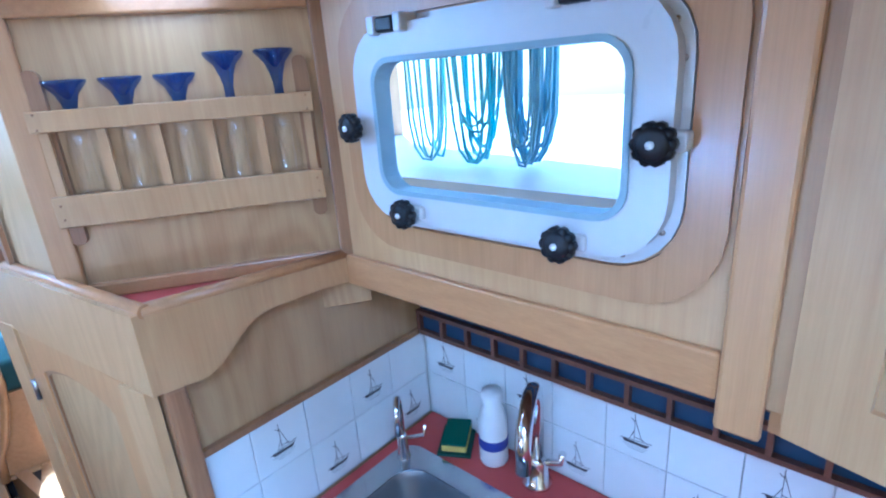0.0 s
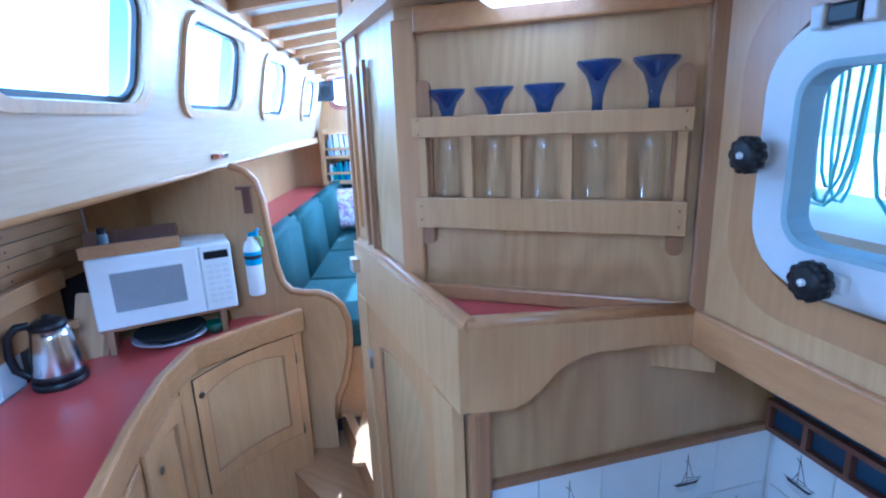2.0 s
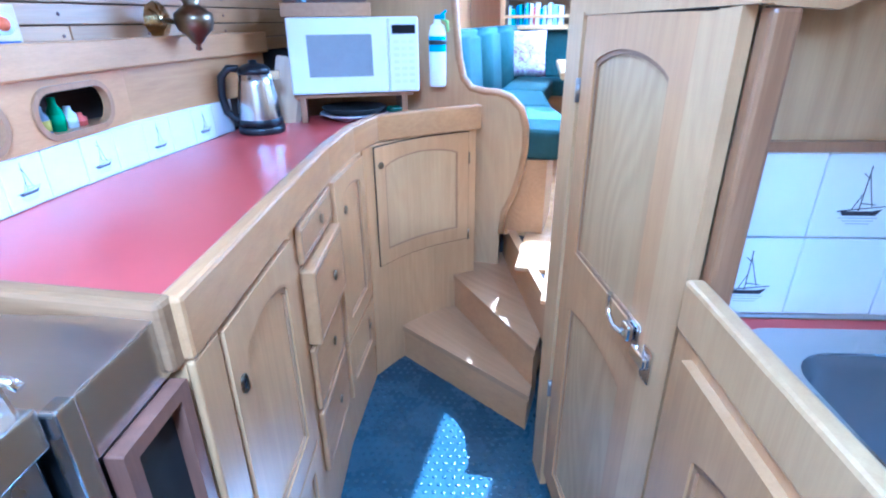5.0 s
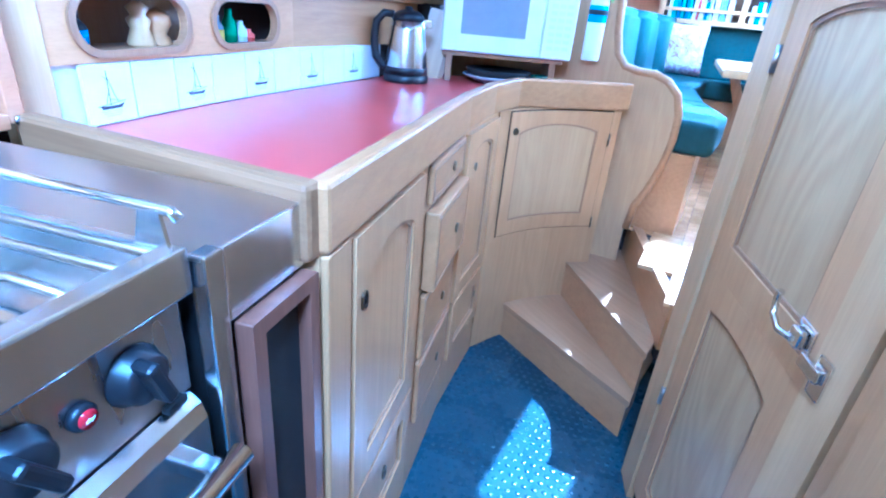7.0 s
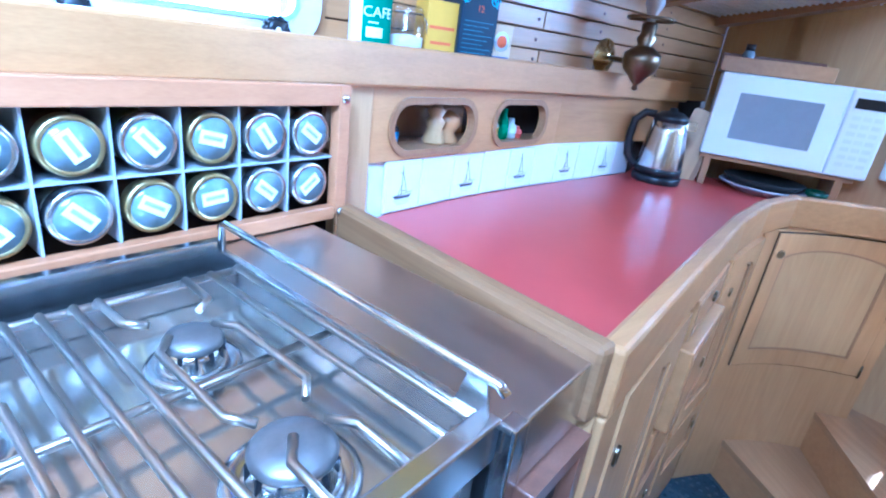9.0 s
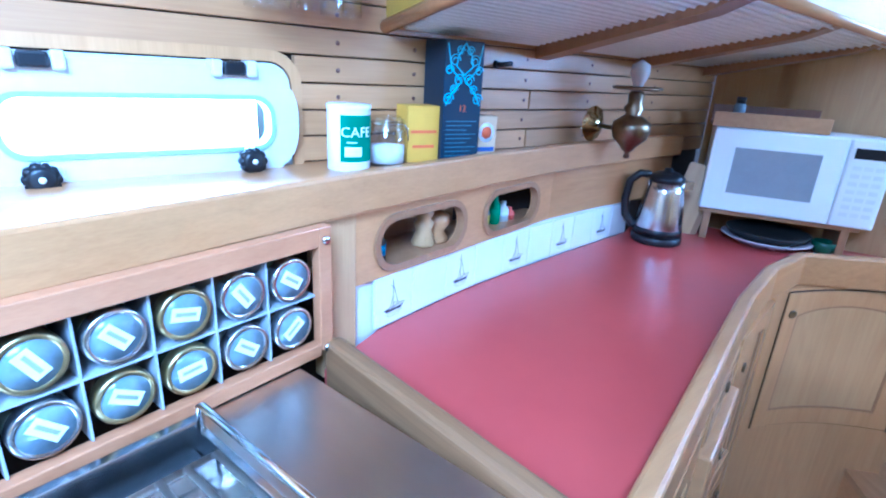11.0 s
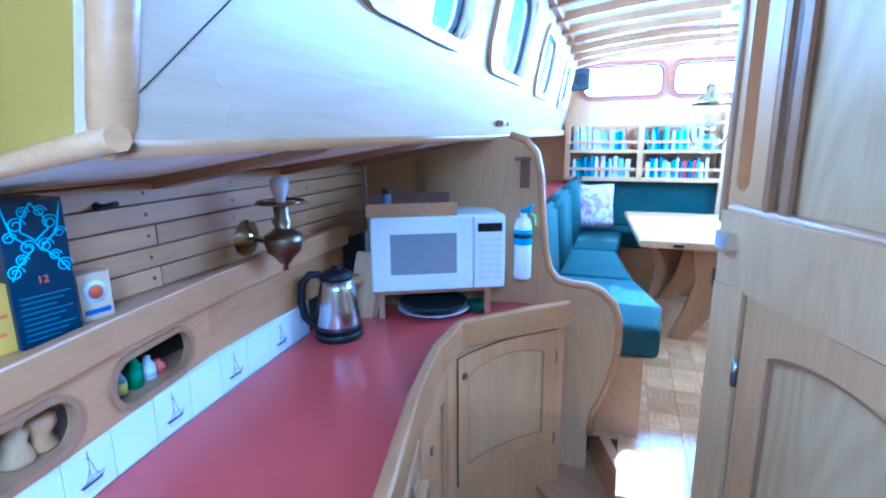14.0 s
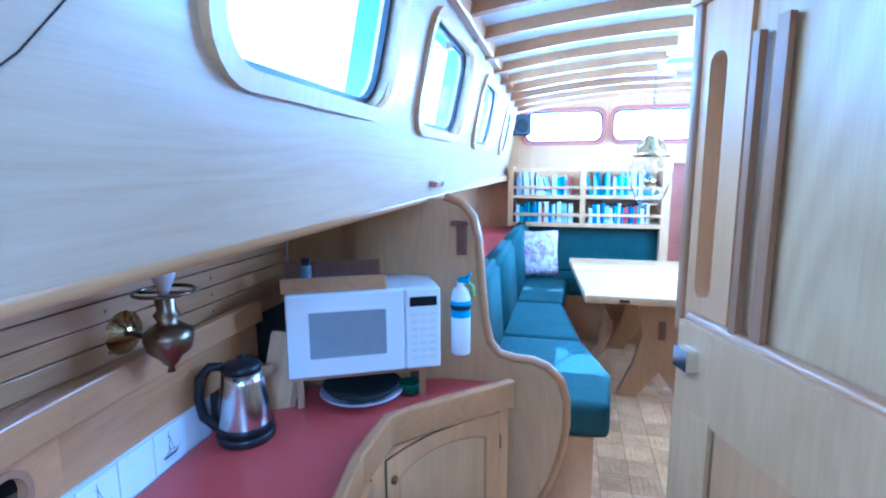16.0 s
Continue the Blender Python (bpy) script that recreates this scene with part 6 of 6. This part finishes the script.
for q in (3.30, 4.05):
    leg = [(-0.21, 1.014), (0.03, 1.014), (0.02, 0.93), (0.0, 0.82), (0.04, 0.66), (0.12, 0.467), (0.02, 0.467), (-0.09, 0.62), (-0.20, 0.467), (-0.30, 0.467), (-0.22, 0.66), (-0.18, 0.82), (-0.20, 0.93)]
    b = B_(); slab(b, leg, q, q + 0.045); part("trestle", b, M_oak, tb)
    b = B_(); box(b, -0.105, -0.07, q - 0.012, q, 0.80, 0.90); part("wedge", b, M_maho, tb)
b = B_(); box(b, -0.12, -0.06, 3.345, 4.05, 0.80, 0.86, None, 0.004); part("stretcher", b, M_oak_h, tb)
b = B_(); slab(b, [(-0.45, 1.012), (-0.40, 1.012), (-0.33, 0.85), (-0.36, 0.70), (-0.44, 0.60), (-0.47, 0.62), (-0.40, 0.72), (-0.385, 0.85)], 3.36, 3.40); part("brace", b, M_trim, tb)

pd = thing("pendant_lamp", "brass and glass oil lamp hanging on a chain over the table", "lamp", BOAT @ pose(-0.175, 3.40, 1.50))
b = B_(); lathe(b, [(0.045, 0.0), (0.065, 0.02), (0.07, 0.05), (0.05, 0.085), (0.03, 0.10)], None, 20); part("oil_font", b, M_glass, pd)
b = B_(); lathe(b, [(0.026, 0.10), (0.03, 0.13), (0.024, 0.14)], None, 16); part("burner", b, M_brassb, pd)
b = B_(); lathe(b, [(0.028, 0.14), (0.04, 0.18), (0.024, 0.24), (0.022, 0.30)], None, 18); part("chimney", b, M_glass, pd)
b = B_(); lathe(b, [(0.10, 0.25), (0.08, 0.285), (0.04, 0.31), (0.03, 0.36)], None, 20); part("smoke_bell", b, M_brassb, pd)
for s in (-1, 1):
    b = B_(); tube(b, [(s * 0.068, 0, 0.04), (s * 0.10, 0, 0.12), (s * 0.105, 0, 0.20), (s * 0.06, 0, 0.32), (0, 0, 0.38)], 0.004, 6); part("frame_wire", b, M_brassb, pd)
for i in range(14):
    z = 0.38 + i * 0.026
    b = B_(); tube(b, [(0.007 * math.cos(a * 0.7854) if i % 2 else 0, 0 if i % 2 else 0.007 * math.cos(a * 0.7854), z + 0.016 * math.sin(a * 0.7854)) for a in range(9)], 0.0018, 5); part("chain_link", b, M_brass, pd)
b = B_(); box(b, -0.06, 0.06, -0.015, 0.015, 0.735, 0.75); part("ceiling_plate", b, M_trim, pd)
spk = thing("speaker", "small black loudspeaker on the cabin side", "speaker", BOAT @ pose(-0.955, 4.40, 1.925, 0, 0, 25))
b = B_(); box(b, -0.07, 0.07, -0.06, 0.06, 0, 0.15, None, 0.012); part("case", b, M_black, spk)
b = B_(); lathe(b, [(0.05, 0), (0.045, 0.006), (0.02, 0.002)], pose(0, -0.06, 0.07, 90), 20); part("cone", b, M_dark, spk)
b = B_(); box(b, -0.12, -0.06, -0.02, 0.02, 0.05, 0.10); part("bracket", b, M_black, spk)
b = B_(); box(b, -0.55, -0.02, 3.75, 4.10, 2.215, 2.24, BOAT)
struct("hatch_panel", b, M_redwood, "small reddish hatch panel in the cabin ceiling")

# ---- pieces: planks, tiles, parquet, floor studs ----
rp = random.Random(3)
PH = 0.049
for i in range(15):
    z0 = 1.225 + PH * i
    runs = [(-0.9, 2.165)] if z0 < 1.53 else [(-0.9, 0.80)]
    if z0 < 1.46:
        runs = [(-0.9, 0.028), (0.512, 1.15), (1.153, 2.165)] if i % 2 else [(-0.9, 0.028), (0.512, 2.165)]
    for u0, u1 in runs:
        if u1 - u0 < 0.02: continue
        b = B_(); box(b, u0, u1, 0.0, 0.013, z0 + 0.0015, z0 + PH - 0.0015, HM, 0.002); part("plank", b, M_plank, wall_port)
b = B_()
for i in range(15):
    for u in (0.60, 0.78, 1.13, 1.40, 1.75, -0.1):
        z = 1.225 + PH * (i + 0.5)
        if (z > 1.55 and u > 0.8) or (u < 0.55 and z < 1.52): continue
        lathe(b, [(0.0045, 0), (0.0045, 0.0012), (0.0, 0.0014)], HM @ pose(u, 0, z, 90), 7)
part("plank_plugs", b, M_maho, wall_port)["kind"] = "stuff"


def ship_mesh():
    b = B_()
    slab(b, [(-0.026, -0.020), (-0.022, -0.027), (0.020, -0.027), (0.027, -0.018), (0.015, -0.021), (-0.015, -0.021)], -0.0004, 0.0)
    for x0, z0, x1, z1 in ((-0.003, -0.02, -0.003, 0.040), (-0.003, 0.030, 0.012, -0.014), (-0.003, -0.010, 0.016, -0.012), (-0.003, 0.024, -0.010, 0.030), (-0.012, -0.018, -0.003, 0.004), (-0.030, -0.021, 0.030, -0.014)):
        tube(b, [(x0, -0.0002, z0), (x1, -0.0002, z1)], 0.0007, 4)
    return finish("ship_drawing", b, M_ink)


def sea_mesh():
    b = B_()
    for k in range(3):
        box(b, -0.026 + 0.006 * k, 0.024 - 0.004 * k, -0.0003, 0.0, -0.031 - 0.004 * k, -0.030 - 0.004 * k)
    return finish("sea_drawing", b, M_ink2)


SHIP, SEA = ship_mesh(), sea_mesh()
def tile_mesh(w, h):
    b = B_(); box(b, -w / 2 + 0.001, w / 2 - 0.001, 0, 0.006, -h / 2 + 0.001, h / 2 - 0.001, None, 0.0015)
    return finish("tile", b, M_tile)


def put_tile(me, m, parent, ship):
    t = new("tile", me); t.parent = parent; t.matrix_local = m
    if ship:
        for nm, s in (("ship_drawing", SHIP), ("sea_drawing", SEA)):
            o = new(nm, s); o.parent = t
            o.matrix_local = Matrix.Diagonal((1, 1, 1, 1))


sink_tiles = struct("backsplash_sink", (lambda b: (box(b, 0.02, 0.62, 0.8075, 0.815, 0.925, 1.175), box(b, 0.6155, 0.62, -0.30, 0.81, 0.925, 1.175), b)[-1])(B_()), M_grout, "white glazed tiles with ships behind the sink")
T12 = tile_mesh(0.120, 0.119)
for r in range(2):
    for i in range(5):
        put_tile(T12, pose(0.067 + 0.1195 * i, 0.8005, 0.9945 + 0.1195 * r), sink_tiles, (i + r) % 2 == (0 if r == 0 else 0))
    for i in range(8):
        put_tile(T12, pose(0.609, 0.735 - 0.1195 * i, 0.9945 + 0.1195 * r, 0, 0, -90), sink_tiles, (i + r) % 2 == 1)
T11 = tile_mesh(0.108, 0.106)
line = [(-1.241, 0.848), (-1.243, 0.97), (-1.243, 1.14), (-1.228, 1.36), (-1.197, 1.64), (-1.157, 1.94)]
tot = sum((Vector(q) - Vector(p)).length for p, q in zip(line, line[1:]))
def on_line(s):
    for p, q in zip(line, line[1:]):
        d = (Vector(q) - Vector(p)).length
        if s <= d: return Vector(p).lerp(Vector(q), s / d)
        s -= d
    return Vector(line[-1])
n = int(tot / 0.109)
for i in range(n):
    p, q = on_line(0.109 * i), on_line(0.109 * (i + 1))
    put_tile(T11, along(p, q) @ pose(0.0545, -0.003, CZ + 0.054), backsplash, i % 2 == 0)

PQ = []
for turn in (0, 90):
    b = B_()
    for k in range(5):
        box(b, -0.058 + k * 0.0232 + 0.0004, -0.058 + (k + 1) * 0.0232 - 0.0004, -0.0578, 0.0578, -0.014, 0, pose(0, 0, 0, 0, 0, turn), 0.0)
    PQ.append(finish("parquet_block", b, M_parq))
for i in range(13):
    for j in range(25):
        x, y = -0.60 + 0.117 * i, 1.66 + 0.117 * j
        if x < -0.62 or (y < 2.30 and x + 0.0 < -0.395 - 0.364 * (y - 1.62) + 0.01) or x > 0.85:
            continue
        o = new("parquet_block", PQ[(i + j) % 2]); o.parent = saloon_floor; o.matrix_world = BOAT @ pose(x, y, 0.466)
b = B_()
base = [(0.008, 0.0), (0.007, 0.0016), (0.004, 0.0022)]
verts, faces = [], []
for i in range(27):
    for j in range(72):
        x, y = -0.80 + 0.029 * i + (0.0145 if j % 2 else 0), 0.0 + 0.029 * j
        n0 = len(verts)
        for rr, z in base:
            verts += [(x + rr * math.cos(k * math.pi / 3), y + rr * math.sin(k * math.pi / 3), z) for k in range(6)]
        for lv in range(2):
            faces += [(n0 + lv * 6 + k, n0 + lv * 6 + (k + 1) % 6, n0 + lv * 6 + 6 + (k + 1) % 6, n0 + lv * 6 + 6 + k) for k in range(6)]
        faces.append(tuple(n0 + 12 + k for k in range(6)))
b.free()
me = bpy.data.meshes.new("floor_studs"); me.from_pydata(verts, [], faces); me.materials.append(M_rubber)
o = new("floor_studs", me); o.parent = floor; o["kind"] = "stuff"
